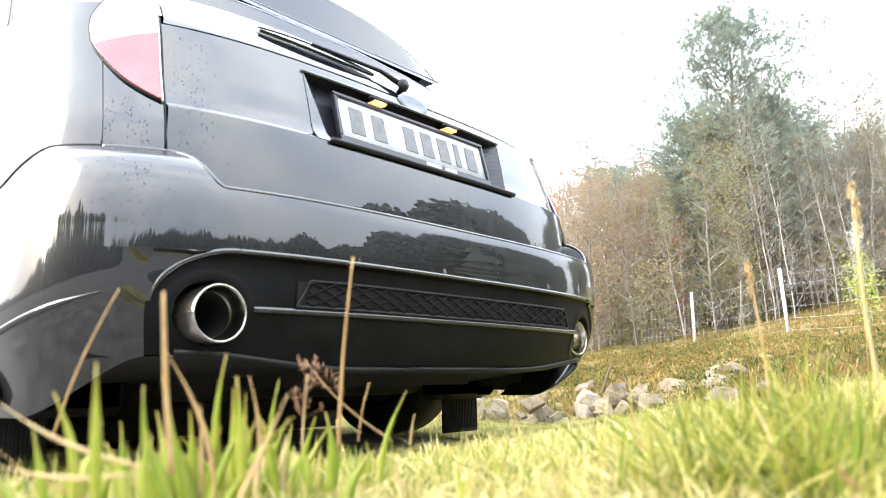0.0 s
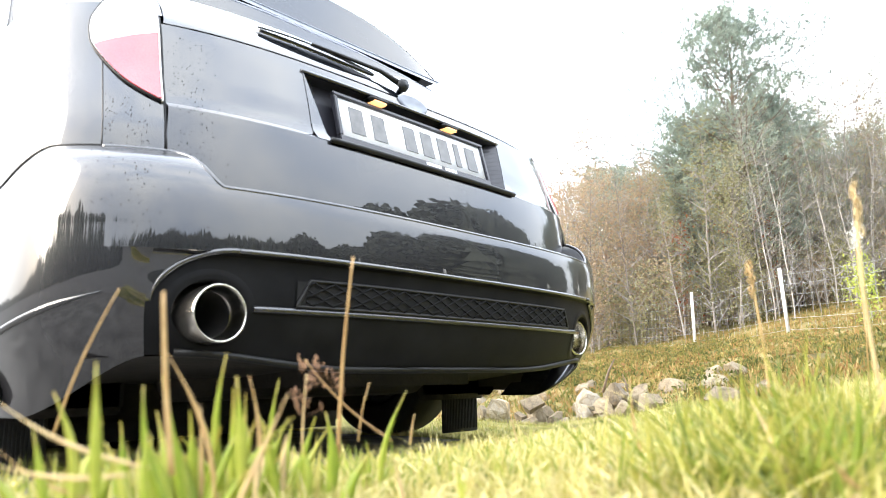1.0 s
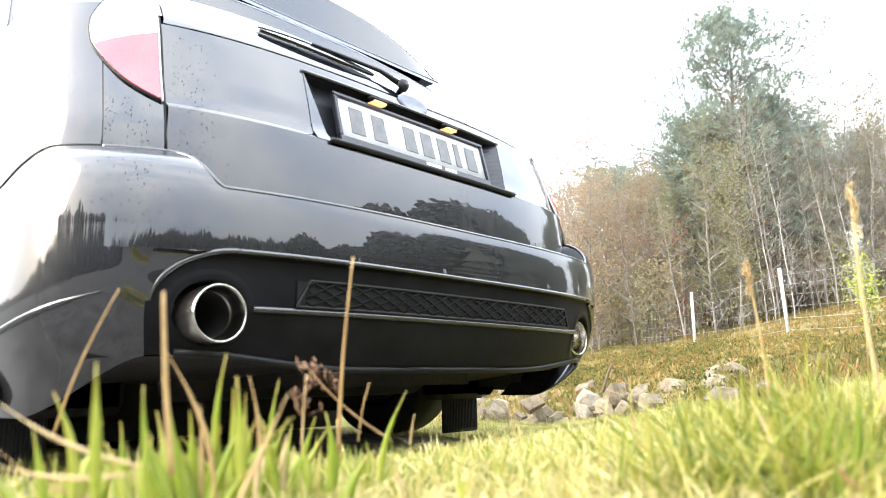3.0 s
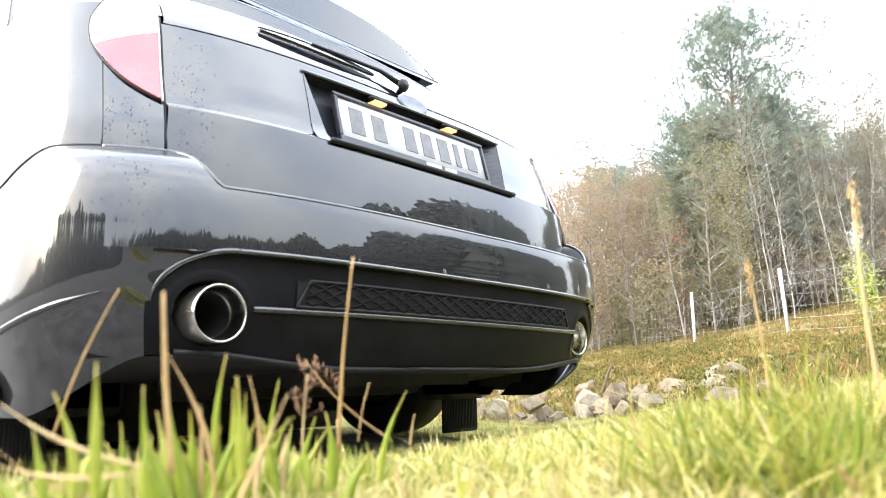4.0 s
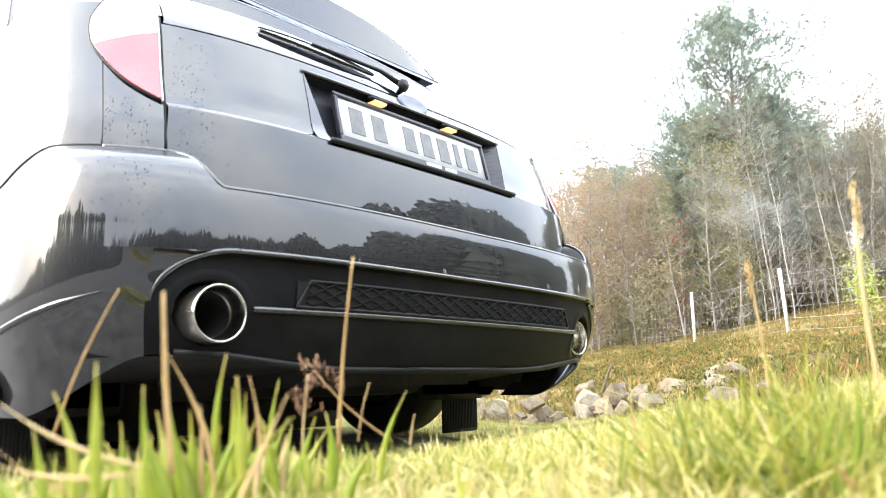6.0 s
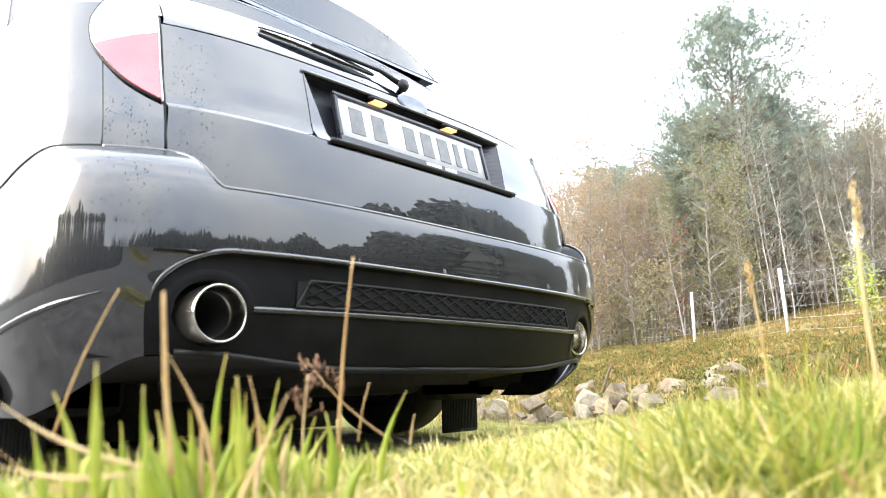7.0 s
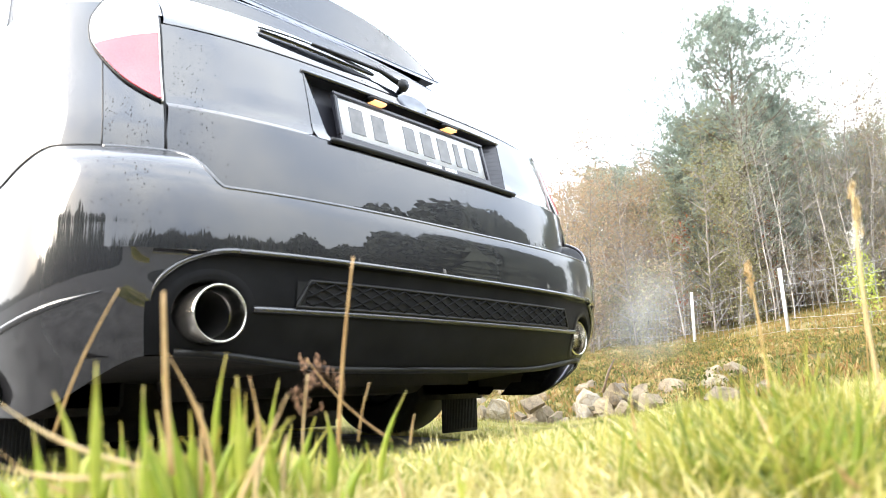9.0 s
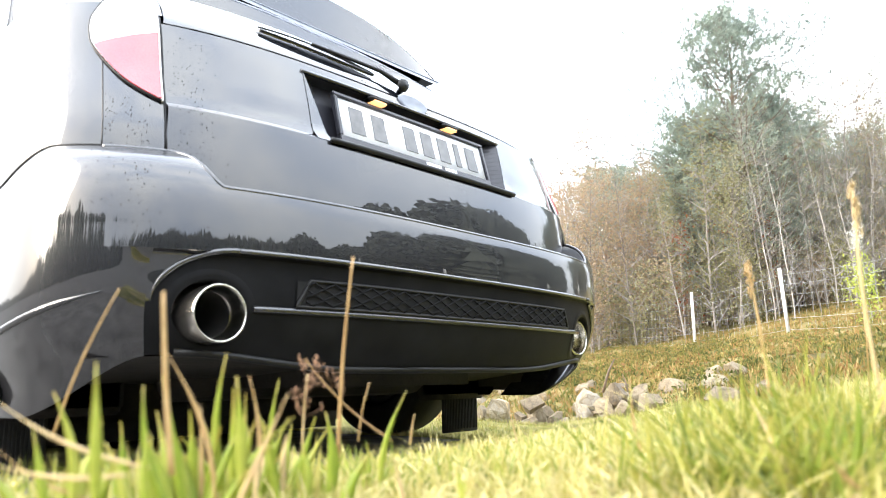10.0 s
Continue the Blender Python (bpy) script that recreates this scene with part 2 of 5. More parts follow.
def vapour(name, density, scale):
    """Thin white vapour: soft towards the rim of its sheet, torn by noise."""
    m = bpy.data.materials.new(name)
    m.use_nodes = True
    nt = m.node_tree
    nt.nodes.remove(nt.nodes["Principled BSDF"])
    tc = nt.nodes.new("ShaderNodeTexCoord")
    gr = nt.nodes.new("ShaderNodeTexGradient")
    gr.gradient_type = "SPHERICAL"
    no = nt.nodes.new("ShaderNodeTexNoise")
    no.inputs["Scale"].default_value, no.inputs["Detail"].default_value = scale, 6
    no.inputs["Distortion"].default_value = 0.8
    nt.links.new(tc.outputs["Object"], gr.inputs["Vector"])
    nt.links.new(tc.outputs["Object"], no.inputs["Vector"])
    ra = ramp_node(nt, [(0.36, (0, 0, 0)), (0.72, (1, 1, 1))])
    nt.links.new(no.outputs["Fac"], ra.inputs[0])
    mu = nt.nodes.new("ShaderNodeMath")
    mu.operation = "MULTIPLY"
    nt.links.new(gr.outputs["Fac"], mu.inputs[0])
    nt.links.new(ra.outputs[0], mu.inputs[1])
    de = nt.nodes.new("ShaderNodeMath")
    de.operation = "MULTIPLY"
    de.use_clamp = True
    de.inputs[1].default_value = density
    nt.links.new(mu.outputs[0], de.inputs[0])
    tr = nt.nodes.new("ShaderNodeBsdfTransparent")
    di = nt.nodes.new("ShaderNodeBsdfDiffuse")
    tl = nt.nodes.new("ShaderNodeBsdfTranslucent")
    di.inputs[0].default_value = tl.inputs[0].default_value = (0.85, 0.86, 0.88, 1)
    a = nt.nodes.new("ShaderNodeMixShader")
    nt.links.new(di.outputs[0], a.inputs[1])
    nt.links.new(tl.outputs[0], a.inputs[2])
    b = nt.nodes.new("ShaderNodeMixShader")
    nt.links.new(de.outputs[0], b.inputs[0])
    nt.links.new(tr.outputs[0], b.inputs[1])
    nt.links.new(a.outputs[0], b.inputs[2])
    nt.links.new(b.outputs[0], nt.nodes["Material Output"].inputs[0])
    return m


M_VAPOUR = vapour("exhaust_vapour", 0.46, 2.2)
M_THIN = vapour("thin_vapour", 0.20, 1.8)
M_FAINT = vapour("faint_vapour", 0.11, 1.8)
M_VEIL = vapour("barest_vapour", 0.085, 1.2)


# ================= mesh helpers =================
def link(name, bm, material, parent=None, label="", smooth=True):
    me = bpy.data.meshes.new(name)
    bm.normal_update()
    bm.to_mesh(me)
    bm.free()
    me.materials.append(material)
    if smooth:
        me.polygons.foreach_set("use_smooth", [True] * len(me.polygons))
    ob = new(name, me)
    if parent:
        ob.parent = parent
    if label:
        tagged(ob, label)
    return ob


def part(name, bm, material, parent, label="", smooth=True):
    return link(name, bm, material, parent, label, smooth)


def raw(name, verts, faces, material, parent=None, label="", smooth=False):
    me = bpy.data.meshes.new(name)
    me.from_pydata([tuple(v) for v in verts], [], [tuple(f) for f in faces])
    me.materials.append(material)
    if smooth:
        me.polygons.foreach_set("use_smooth", [True] * len(me.polygons))
    ob = new(name, me)
    if parent:
        ob.parent = parent
    if label:
        tagged(ob, label)
    return ob


def grid_bm(fn, nu, nv):
    bm = bmesh.new()
    vs = [[bm.verts.new(fn(i / nu, j / nv)) for i in range(nu + 1)] for j in range(nv + 1)]
    for j in range(nv):
        for i in range(nu):
            bm.faces.new((vs[j][i], vs[j][i + 1], vs[j + 1][i + 1], vs[j + 1][i]))
    for e in bm.edges:
        e.smooth = not e.is_boundary
    return bm


def tube_bm(points, radii, sides=8, bm=None, caps=True, flat=1.0):
    """A tube along points; radii a number or a list."""
    bm = bm or bmesh.new()
    pts = [Vector(p) for p in points]
    if not isinstance(radii, (list, tuple)):
        radii = [radii] * len(pts)
    rings = []
    ref = None
    for k, p in enumerate(pts):
        d = (pts[min(k + 1, len(pts) - 1)] - pts[max(k - 1, 0)]).normalized()
        if ref is None:
            ref = d.orthogonal().normalized()
        ref = (ref - d * ref.dot(d))
        ref = ref.normalized() if ref.length > 1e-6 else d.orthogonal().normalized()
        o = d.cross(ref)
        rings.append([bm.verts.new(p + radii[k] * (math.cos(a) * ref + flat * math.sin(a) * o))
                      for a in [2 * math.pi * i / sides for i in range(sides)]])
    for a, b in zip(rings, rings[1:]):
        for i in range(sides):
            bm.faces.new((a[i], a[(i + 1) % sides], b[(i + 1) % sides], b[i]))
    if caps:
        bm.faces.new(list(reversed(rings[0])))
        bm.faces.new(rings[-1])
    return bm


def box_bm(lo, hi, bevel=0.004, bm=None):
    own = bmesh.new()
    bmesh.ops.create_cube(own, size=1)
    for v in own.verts:
        v.co = Vector([(l + h) / 2 + c * (h - l) for l, h, c in zip(lo, hi, v.co)])
    if bevel:
        bmesh.ops.bevel(own, geom=own.edges[:], offset=bevel, segments=2, affect="EDGES")
    return own


def lathe_bm(profile, axis_m, sides=40):
    """Turn (radius, along) pairs round the local z axis, then place by axis_m."""
    bm = bmesh.new()
    rings = []
    for r, h in profile:
        rings.append([bm.verts.new(axis_m @ Vector((r * math.cos(a), r * math.sin(a), h)))
                      for a in [2 * math.pi * i / sides for i in range(sides)]])
    for a, b in zip(rings, rings[1:]):
        for i in range(sides):
            bm.faces.new((a[i], a[(i + 1) % sides], b[(i + 1) % sides], b[i]))
    return bm


def lerp(a, b, t):
    return a + (b - a) * t


def smooth01(a, b, x):
    t = min(1.0, max(0.0, (x - a) / (b - a)))
    return t * t * (3 - 2 * t)


def curve(x, xs, ys):
    """A smooth line through the given stations that never overshoots them."""
    if x <= xs[0] or x >= xs[-1]:
        return ys[0] if x <= xs[0] else ys[-1]
    i = max(k for k in range(len(xs) - 1) if xs[k] <= x)
    g = [(ys[k + 1] - ys[k]) / (xs[k + 1] - xs[k]) for k in range(len(xs) - 1)]

    def slope(k):
        if k == 0 or k == len(xs) - 1:
            return g[min(k, len(g) - 1)]
        if g[k - 1] * g[k] <= 0:
            return 0.0
        return 2 * g[k - 1] * g[k] / (g[k - 1] + g[k])
    h = xs[i + 1] - xs[i]
    t = (x - xs[i]) / h
    return ((1 + 2 * t) * (1 - t) ** 2 * ys[i] + t * (1 - t) ** 2 * h * slope(i)
            + t * t * (3 - 2 * t) * ys[i + 1] - t * t * (1 - t) * h * slope(i + 1))


# ================= ground =================
BANK_N = Vector((0.879, -0.476))


def bank(x, y):
    return (x + 1.2157) * BANK_N.x + (y + 1.0858) * BANK_N.y


def unseen_gravel(x, y):
    """How far a place lies on the unseen gravel added behind the verge, 0 to 1; the paint mirrors it as darker ground.
    """
    return smooth01(0.25, 0.45 + 0.16 * max(0.0, x - EYE.x), -(y - EYE.y) + 0.05 * (x - EYE.x))


def height(x, y):
    """Turf shelf behind the car, the lower stand under it, the bank with its forest, hills far off."""
    b = bank(x, y)
    shelf = 0.105 * (1 - smooth01(-0.52, -0.12, y))
    low = -0.30 * smooth01(1.2, 3.2, x) * smooth01(0.2, 2.2, y)
    up = float(np.interp(b, (3.2, 4.4, 6.2, 8.6, 10.1, 15, 28, 60, 200, 420), (0, 0.20, 0.44, 0.70, 0.90, 1.9, 4.4, 9, 16, 34)))
    up *= 1 - unseen_gravel(x, y)
    back = float(np.interp(-b, (6, 40, 120, 420), (0, -0.6, 3, 24)))
    # unseen rise ahead of the car, added to close the bright gap underneath
    shelf += 0.45 * smooth01(4.9, 7.5, y) * (1 - smooth01(0, 3, b))
    z = shelf + low * (1 - smooth01(2.6, 4.5, b)) + up + back
    k = smooth01(0.2, 3.0, b)
    z += 0.012 * noise.noise((x * 3, y * 3, 0)) + (0.05 + 0.05 * k) * k * noise.noise((x * 0.7, y * 0.7, 4)) + 0.09 * k * noise.noise((x * 2.2, y * 2.2, 9)) + 0.03 * k * noise.noise((x * 6, y * 6, 2))
    return z


def on_verge(x, y):
    """True on the strip of turf between the added gravel and the bank."""
    edge = 0.22 * noise.noise((x * 1.3, y * 1.3, 1)) + 0.08 * noise.noise((x * 5, y * 5, 2))
    if (x < -0.78 + 0.4 * edge and y > -0.50 + 0.4 * edge) or (x < -0.55 and y > -0.45 + 0.3 * edge):
        return False
    return x > -1.25 + 0.3 * edge and bank(x, y) < 2.9 + edge and unseen_gravel(x, y) < 0.5 + edge


def build_ground():
    ticks = [0.0]
    step = 0.045
    while ticks[-1] < 420:
        ticks.append(ticks[-1] + step)
        step = min(40, step * 1.045)
    xs = sorted([-t - 1.0 for t in ticks[1:]] + [t - 1.0 for t in ticks])
    ys = sorted([-t - 0.7 for t in ticks[1:]] + [t - 0.7 for t in ticks])
    verts = [(x, y, height(x, y)) for y in ys for x in xs]
    n = len(xs)
    faces = [(j * n + i, j * n + i + 1, (j + 1) * n + i + 1, (j + 1) * n + i) for j in range(len(ys) - 1) for i in range(n - 1)]
    ob = raw("ground", verts, faces, M_GROUND, smooth=True)
    me = ob.data
    me.materials.append(M_BANK)
    me.materials.append(M_FAR)
    me.materials.append(M_GRAVEL)
    idx = []
    for p in me.polygons:
        b = bank(p.center.x, p.center.y)
        far = math.hypot(p.center.x, p.center.y)
        c = p.center
        edge = 0.25 * noise.noise((c.x * 1.5, c.y * 1.5, 1))
        if far > 45:
            k = 2
        elif unseen_gravel(c.x, c.y) > 0.5 + edge:
            k = 3
        elif b > 2.9 + edge:
            k = 1
        # car's shadow put into the ground: darker gravel replaces turf under and behind it
        elif (-1.1 < c.x < 0.62 + 0.5 * edge and -0.15 + 0.22 * c.x + 0.45 * max(0.0, c.x - 0.2) + edge * 0.3 < c.y < 4.6) or not on_verge(c.x, c.y):
            k = 3
        else:
            k = 0
        idx.append(k)
    me.polygons.foreach_set("material_index", idx)
    return tagged(ob, "yellow-green autumn turf rising to a moorland bank", "ground", kind="structure")


build_ground()

# ================= the car =================
P_EXP = 3.2
CORNER = 0.40
HALF = 0.85
FRONT = 4.25
Z_REAR = (0.16, 0.20, 0.24, 0.30, 0.335, 0.42, 0.4245, 0.432, 0.45, 0.47, 0.49, 0.516, 0.545, 0.570, 0.588, 0.602, 0.612, 0.620)
Y_REAR = (0.10, 0.05, 0.005, -0.028, -0.039, -0.048, -0.0614, -0.0622, -0.0632, -0.0635, -0.0633, -0.0622, -0.0572, -0.0465, -0.032, -0.013, 0.008, 0.028)
Z_CORNER = (0.13, 0.16, 0.20, 0.25, 0.31, 0.37, 0.42, 0.47)
Y_CORNER = (0.10, 0.066, 0.025, -0.012, -0.041, -0.058, -0.0625, -0.063)
Y_GATE_Z = (0.50, 0.54, 0.58, 0.62, 0.66, 0.69, 0.711, 0.723, 0.80, 0.92, 0.95)
Y_GATE = (0.0340, 0.0340, 0.0342, 0.0352, 0.0376, 0.0402, 0.0428, 0.059, 0.085, 0.126, 0.140)
Z_WING = (0.60, 0.66, 0.72, 0.80, 0.92, 0.95, 1.0)
Y_WING = (0.0285, 0.036, 0.054, 0.085, 0.126, 0.140, 0.160)


def quarter(q):
    """Plan of one rear corner: q 0 on the middle line, 1 where the side begins. Fractions of half width and corner depth."""
    th = min(q, 1.0) * math.pi / 2
    return math.sin(th) ** (2 / P_EXP), 1 - math.cos(th) ** (2 / P_EXP)


def hull(q, z, gate=False, out=0.0):
    """The lower body: q from -3 (front) through 0 (rear, middle) to 3; z the height."""
    s = -1 if q < 0 else 1
    a = abs(q)
    w = HALF - 0.02 * smooth01(0.62, 0.95, z) - 0.05 * (1 - smooth01(0.16, 0.34, z))
    if gate:
        yr = curve(z, Y_GATE_Z, Y_GATE)
    else:
        zz = z
        if a > 0.46:
            zz = z + (0.619 - bumper_top(min(a, 1.0))) * smooth01(0.45, 0.60, z)
        yr = curve(zz, Z_REAR, Y_REAR)
        k = smooth01(0.50, 0.62, a)
        if k > 0 and z < 0.47:
            yr = lerp(yr, curve(z, Z_CORNER, Y_CORNER), k)
        if zz > 0.6195:
            yr = curve(z, Z_WING, Y_WING) if a > 0.46 else curve(z, Y_GATE_Z, Y_GATE)
    if a <= 1:
        fx, fy = quarter(a)
        p = Vector((s * w * fx, yr + CORNER * fy, z))
        dx, dy = quarter(min(a + 0.01, 1.0)), quarter(max(a - 0.01, 0.0))
        tx, ty = w * (dx[0] - dy[0]), CORNER * (dx[1] - dy[1])
        n = Vector((s * ty, -tx, 0)).normalized()
    elif a <= 2:
        y0, y1 = yr + CORNER, FRONT - 0.7
        p = Vector((s * w, lerp(y0, y1, a - 1), z))
        n = Vector((s, 0, 0))
    else:
        fx, fy = quarter(3 - a)
        nose = FRONT - 0.10 * smooth01(0.6, 0.95, z)
        p = Vector((s * w * fx, nose - 0.7 * fy, z))
        n = Vector((s * fx, 1 - fx, 0)).normalized()
    return p + n * out


def side_q(y):
    return 1 + (y - 0.42) / (FRONT - 0.7 - 0.42)


def q_of_x(x):
    return math.asin(min(1, (abs(x) / HALF)) ** (P_EXP / 2)) / (math.pi / 2) * (1 if x >= 0 else -1)


def bumper_top(q):
    a = abs(q)
    if a < 1:
        z = 0.542 + 0.077 * smooth01(0.388, 0.458, a)
        return z - 0.062 * smooth01(0.74, 1.02, a)
    return 0.557 - 0.03 * smooth01(1.0, 1.03, a)


def arch(y, sill=0.19):
    z = sill
    for yc in (1.0, 3.45):
        d = abs(y - yc)
        if d < 0.37:
            z = max(z, 0.30 + math.sqrt(0.37 ** 2 - d * d) * 0.98)
    return z


def panel(name, parent, qa, qb, zlo, zhi, nu, nv, material=None, gate=False, out=0.0, label="", thick=0.004):
    def fn(u, v):
        q = lerp(qa, qb, u)
        return hull(q, lerp(zlo(q), zhi(q), v), gate, out)
    ob = part(name, grid_bm(fn, nu, nv), material or M_PAINT, parent, label)
    so = ob.modifiers.new("thickness", "SOLIDIFY")
    so.thickness, so.offset = thick, -1 if qb > qa else 1
    return ob


def bead(name, parent, pts, r, material=None, flat=1.0, label=""):
    return part(name, tube_bm(pts, r, 8, flat=flat), material or M_PAINT, parent, label)


GATE_Q = 0.465


LAMP_Z = (0.722, 0.737, 0.762, 0.795, 0.826, 0.853, 0.878, 0.902, 0.920, 0.950, 0.985)
LAMP_Q = (0.473, 0.512, 0.560, 0.600, 0.632, 0.650, 0.653, 0.648, 0.635, 0.605, 0.560)


def lamp_low(q):
    return curve(abs(q), LAMP_Q[:7], LAMP_Z[:7])


PIPE_X = {-1: -0.607, 1: 0.577}
PIPE_Y = {-1: -0.026, 1: 0.014}
ARCH_Z = [0.2] + [0.338 + 0.090 * math.sin(i * math.pi / 48) for i in range(25)]
ARCH_X = [0.697] + [0.575 + 0.122 * math.cos(i * math.pi / 48) for i in range(25)]


def build_car():
    car = tagged(new("car"), "black estate car with wet paint parked beside the grass", "car")
    # rear bumper: skin, then its edges
    bumper = panel("rear_bumper", car, -1.0, 1.0, lambda q: 0.425, bumper_top, 140, 22, label="glossy black rear bumper")
    lower = panel("bumper_valance", bumper, -0.53, 0.53, lambda q: 0.222 + 0.03 * smooth01(0.1, 0.45, abs(q)), lambda q: 0.425, 300, 110,
                  label="satin black lower bumper valance", material=M_SATIN)
    hb = bmesh.new()
    hb.from_mesh(lower.data)
    hole = [f for f in hb.faces if math.hypot((f.calc_center_median().x - PIPE_X[1 if f.calc_center_median().x > 0 else -1]) / 1.05, f.calc_center_median().z - 0.323) < 0.056]
    bmesh.ops.delete(hb, geom=hole, context="FACES")
    # outside the arched edge the valance carries the body paint
    for f in hb.faces:
        c = f.calc_center_median()
        if c.z > 0.338 and abs(c.x) > float(np.interp(c.z, ARCH_Z, ARCH_X)):
            f.material_index = 1
    hb.to_mesh(lower.data)
    hb.free()
    lower.data.materials.append(M_PAINT)
    for s in (-1, 1):
        panel("bumper_corner", bumper, s * 0.53, s * 1.0, lambda q: 0.252 - 0.105 * smooth01(0.5, 0.88, abs(q)), lambda q: 0.425, 40, 12)
        # rounded upper lip and the character line that runs to the wheel arch
        qs = [0.64 + 0.36 * i / 16 for i in range(17)]
        bead("character_line", bumper, [hull(s * q, 0.352 - 0.062 * (q - 0.64) / 0.36, out=0.001) for q in qs], [0.001 + 0.0052 * smooth01(0.64, 0.78, q) for q in qs])
        ts = [i / 24 for i in range(25)]
        pts = [hull(q_of_x(s * (0.575 + 0.122 * math.cos(t * math.pi / 2))), 0.338 + 0.090 * math.sin(t * math.pi / 2), out=0.002) for t in ts]
        bead("arch_edge", bumper, pts, [0.0015 + 0.0038 * smooth01(0, 0.4, t) for t in ts])
    bead("lower_edge", bumper, [hull(q_of_x(x), 0.428, out=0.001) for x in [lerp(-0.575, 0.575, i / 50) for i in range(51)]], 0.005)
    bead("upper_lip", bumper, [hull(lerp(-0.62, 0.62, i / 120), bumper_top(lerp(-0.62, 0.62, i / 120)) - 0.002, out=-0.003) for i in range(121)], 0.0045)
    bead("slot_edge", lower, [hull(q_of_x(x), 0.331, out=0.002) for x in [lerp(-0.535, 0.535, i / 40) for i in range(41)]], 0.0065, M_PAINT)

    # the ledge between bumper and tailgate
    def ledge(u, v):
        q = lerp(-0.50, 0.50, u)
        a = hull(q, bumper_top(q) - 0.004, out=-0.003)
        b = hull(q, min(bumper_top(q) - 0.004, 0.61), True, out=-0.03)
        return a.lerp(Vector((b.x, b.y, a.z + 0.002)), v)
    part("bumper_ledge", grid_bm(ledge, 90, 3), M_PAINT, bumper)

    # grille slot with its diamond mesh; a near-black sheet paints the shade inside it
    def slot(u, v):
        x = lerp(-0.455, 0.455, u)
        z = lerp(0.340, 0.386, v)
        return hull(q_of_x(x), z, out=0.004)
    part("slot_backing", grid_bm(slot, 40, 2), M_SOOT_AND_SLOT_SHADE, lower)
    n = 20
    mesh_bm = bmesh.new()
    for i in range(-2, n + 2):
        for d in (-1, 1):
            pts = []
            for k in range(7):
                f = k / 6
                x = lerp(-0.445, 0.445, (i + 0.5 + d * (f - 0.5) * 2.0) / n)
                if -0.452 < x < 0.452:
                    pts.append(hull(q_of_x(x), lerp(0.342, 0.385, f), out=0.008))
            if len(pts) > 1:
                tube_bm(pts, 0.0020, 5, bm=mesh_bm)
    part("grille_mesh", mesh_bm, M_SATIN, lower, "black diamond grille mesh")
    frame_pts = [(-0.455, 0.339), (0.455, 0.339), (0.43, 0.388), (-0.43, 0.388)]
    fr = []
    for (xa, za), (xb, zb) in zip(frame_pts, frame_pts[1:] + frame_pts[:1]):
        fr += [hull(q_of_x(lerp(xa, xb, i / 20)), lerp(za, zb, i / 20), out=0.006) for i in range(20)]
    bead("grille_surround", lower, fr + fr[:1], 0.0035, M_PLASTIC)

    # tailgate
    def gate_low(q):
        return bumper_top(q) + 0.006
    gate = panel("tailgate", car, -GATE_Q + 0.003, GATE_Q - 0.003, gate_low, lambda q: 0.711, 80, 12, gate=True, label="glossy black tailgate with rain drops")
    # upper skin, cut out round the plate recess
    def gate_cut(qa, qb, za, zb, nu, nv):
        return panel("tailgate_skin", gate, qa, qb, lambda q: za, lambda q: zb, nu, nv, gate=True)
    qr = q_of_x(0.355)
    gate_cut(-GATE_Q + 0.003, -qr, 0.723, 0.912, 24, 12)
    gate_cut(qr, GATE_Q - 0.003, 0.723, 0.912, 24, 12)
    gate_cut(-qr, qr, 0.884, 0.912, 40, 6)
    for s in (-1, 1):
        panel("crease", gate, s * q_of_x(0.318), s * (GATE_Q - 0.003), lambda q: 0.711, lambda q: 0.723, 30, 2, gate=True)
    # plate recess: sloping walls and a back
    outer = [(-0.355, 0.884), (0.355, 0.884), (0.315, 0.711), (-0.315, 0.711)]
    inner = [(-0.300, 0.878), (0.300, 0.878), (0.285, 0.722), (-0.285, 0.722)]
    rb = bmesh.new()
    N = 12
    def ring(pts, depth):
        vs = []
        for (xa, za), (xb, zb) in zip(pts, pts[1:] + pts[:1]):
            for i in range(N):
                x, z = lerp(xa, xb, i / N), lerp(za, zb, i / N)
                p = hull(q_of_x(x), z, True)
                if depth:
                    p = Vector((x, 0.112 + (z - 0.722) * 0.262, z))
                vs.append(rb.verts.new(p))
        return vs
    ro, ri = ring(outer, 0), ring(inner, 1)
    for i in range(len(ro)):
        j = (i + 1) % len(ro)
        rb.faces.new((ro[i], ro[j], ri[j], ri[i]))
    rb.faces.new(ri)
    part("plate_recess", rb, M_RECESS, gate, "dark plate recess", smooth=False)
    # corner fillers beside the tapering recess
    for s in (-1, 1):
        fb = bmesh.new()
        rows = []
        for k in range(9):
            z = lerp(0.711, 0.884, k / 8)
            xi = lerp(0.315, 0.355, k / 8)
            rows.append([fb.verts.new(hull(s * q_of_x(lerp(xi, 0.356, i / 3)), z, True, 0.0015)) for i in range(4)])
        for a, b in zip(rows, rows[1:]):
            for i in range(3):
                fb.faces.new((a[i], a[i + 1], b[i + 1], b[i]))
        part("recess_flank", fb, M_PAINT, gate)
    bead("recess_brow", gate, [hull(q_of_x(lerp(-0.36, 0.36, i / 30)), 0.887, True, 0.001) for i in range(31)], 0.005)
    bead("recess_sill", gate, [hull(q_of_x(lerp(-0.325, 0.325, i / 30)), 0.712, True, 0.006) for i in range(31)], 0.007, M_PLASTIC)
    # number plate in its frame, leaning with the recess
    tilt = math.degrees(0.257)
    plate = part("number_plate", box_bm((-0.26, -0.0015, -0.055), (0.26, 0.0015, 0.055), 0.001), M_PLATE, car, "white number plate with dark bars in a black frame")
    plate.matrix_basis = pose(0, 0.103, 0.800, -tilt)
    fb = bmesh.new()
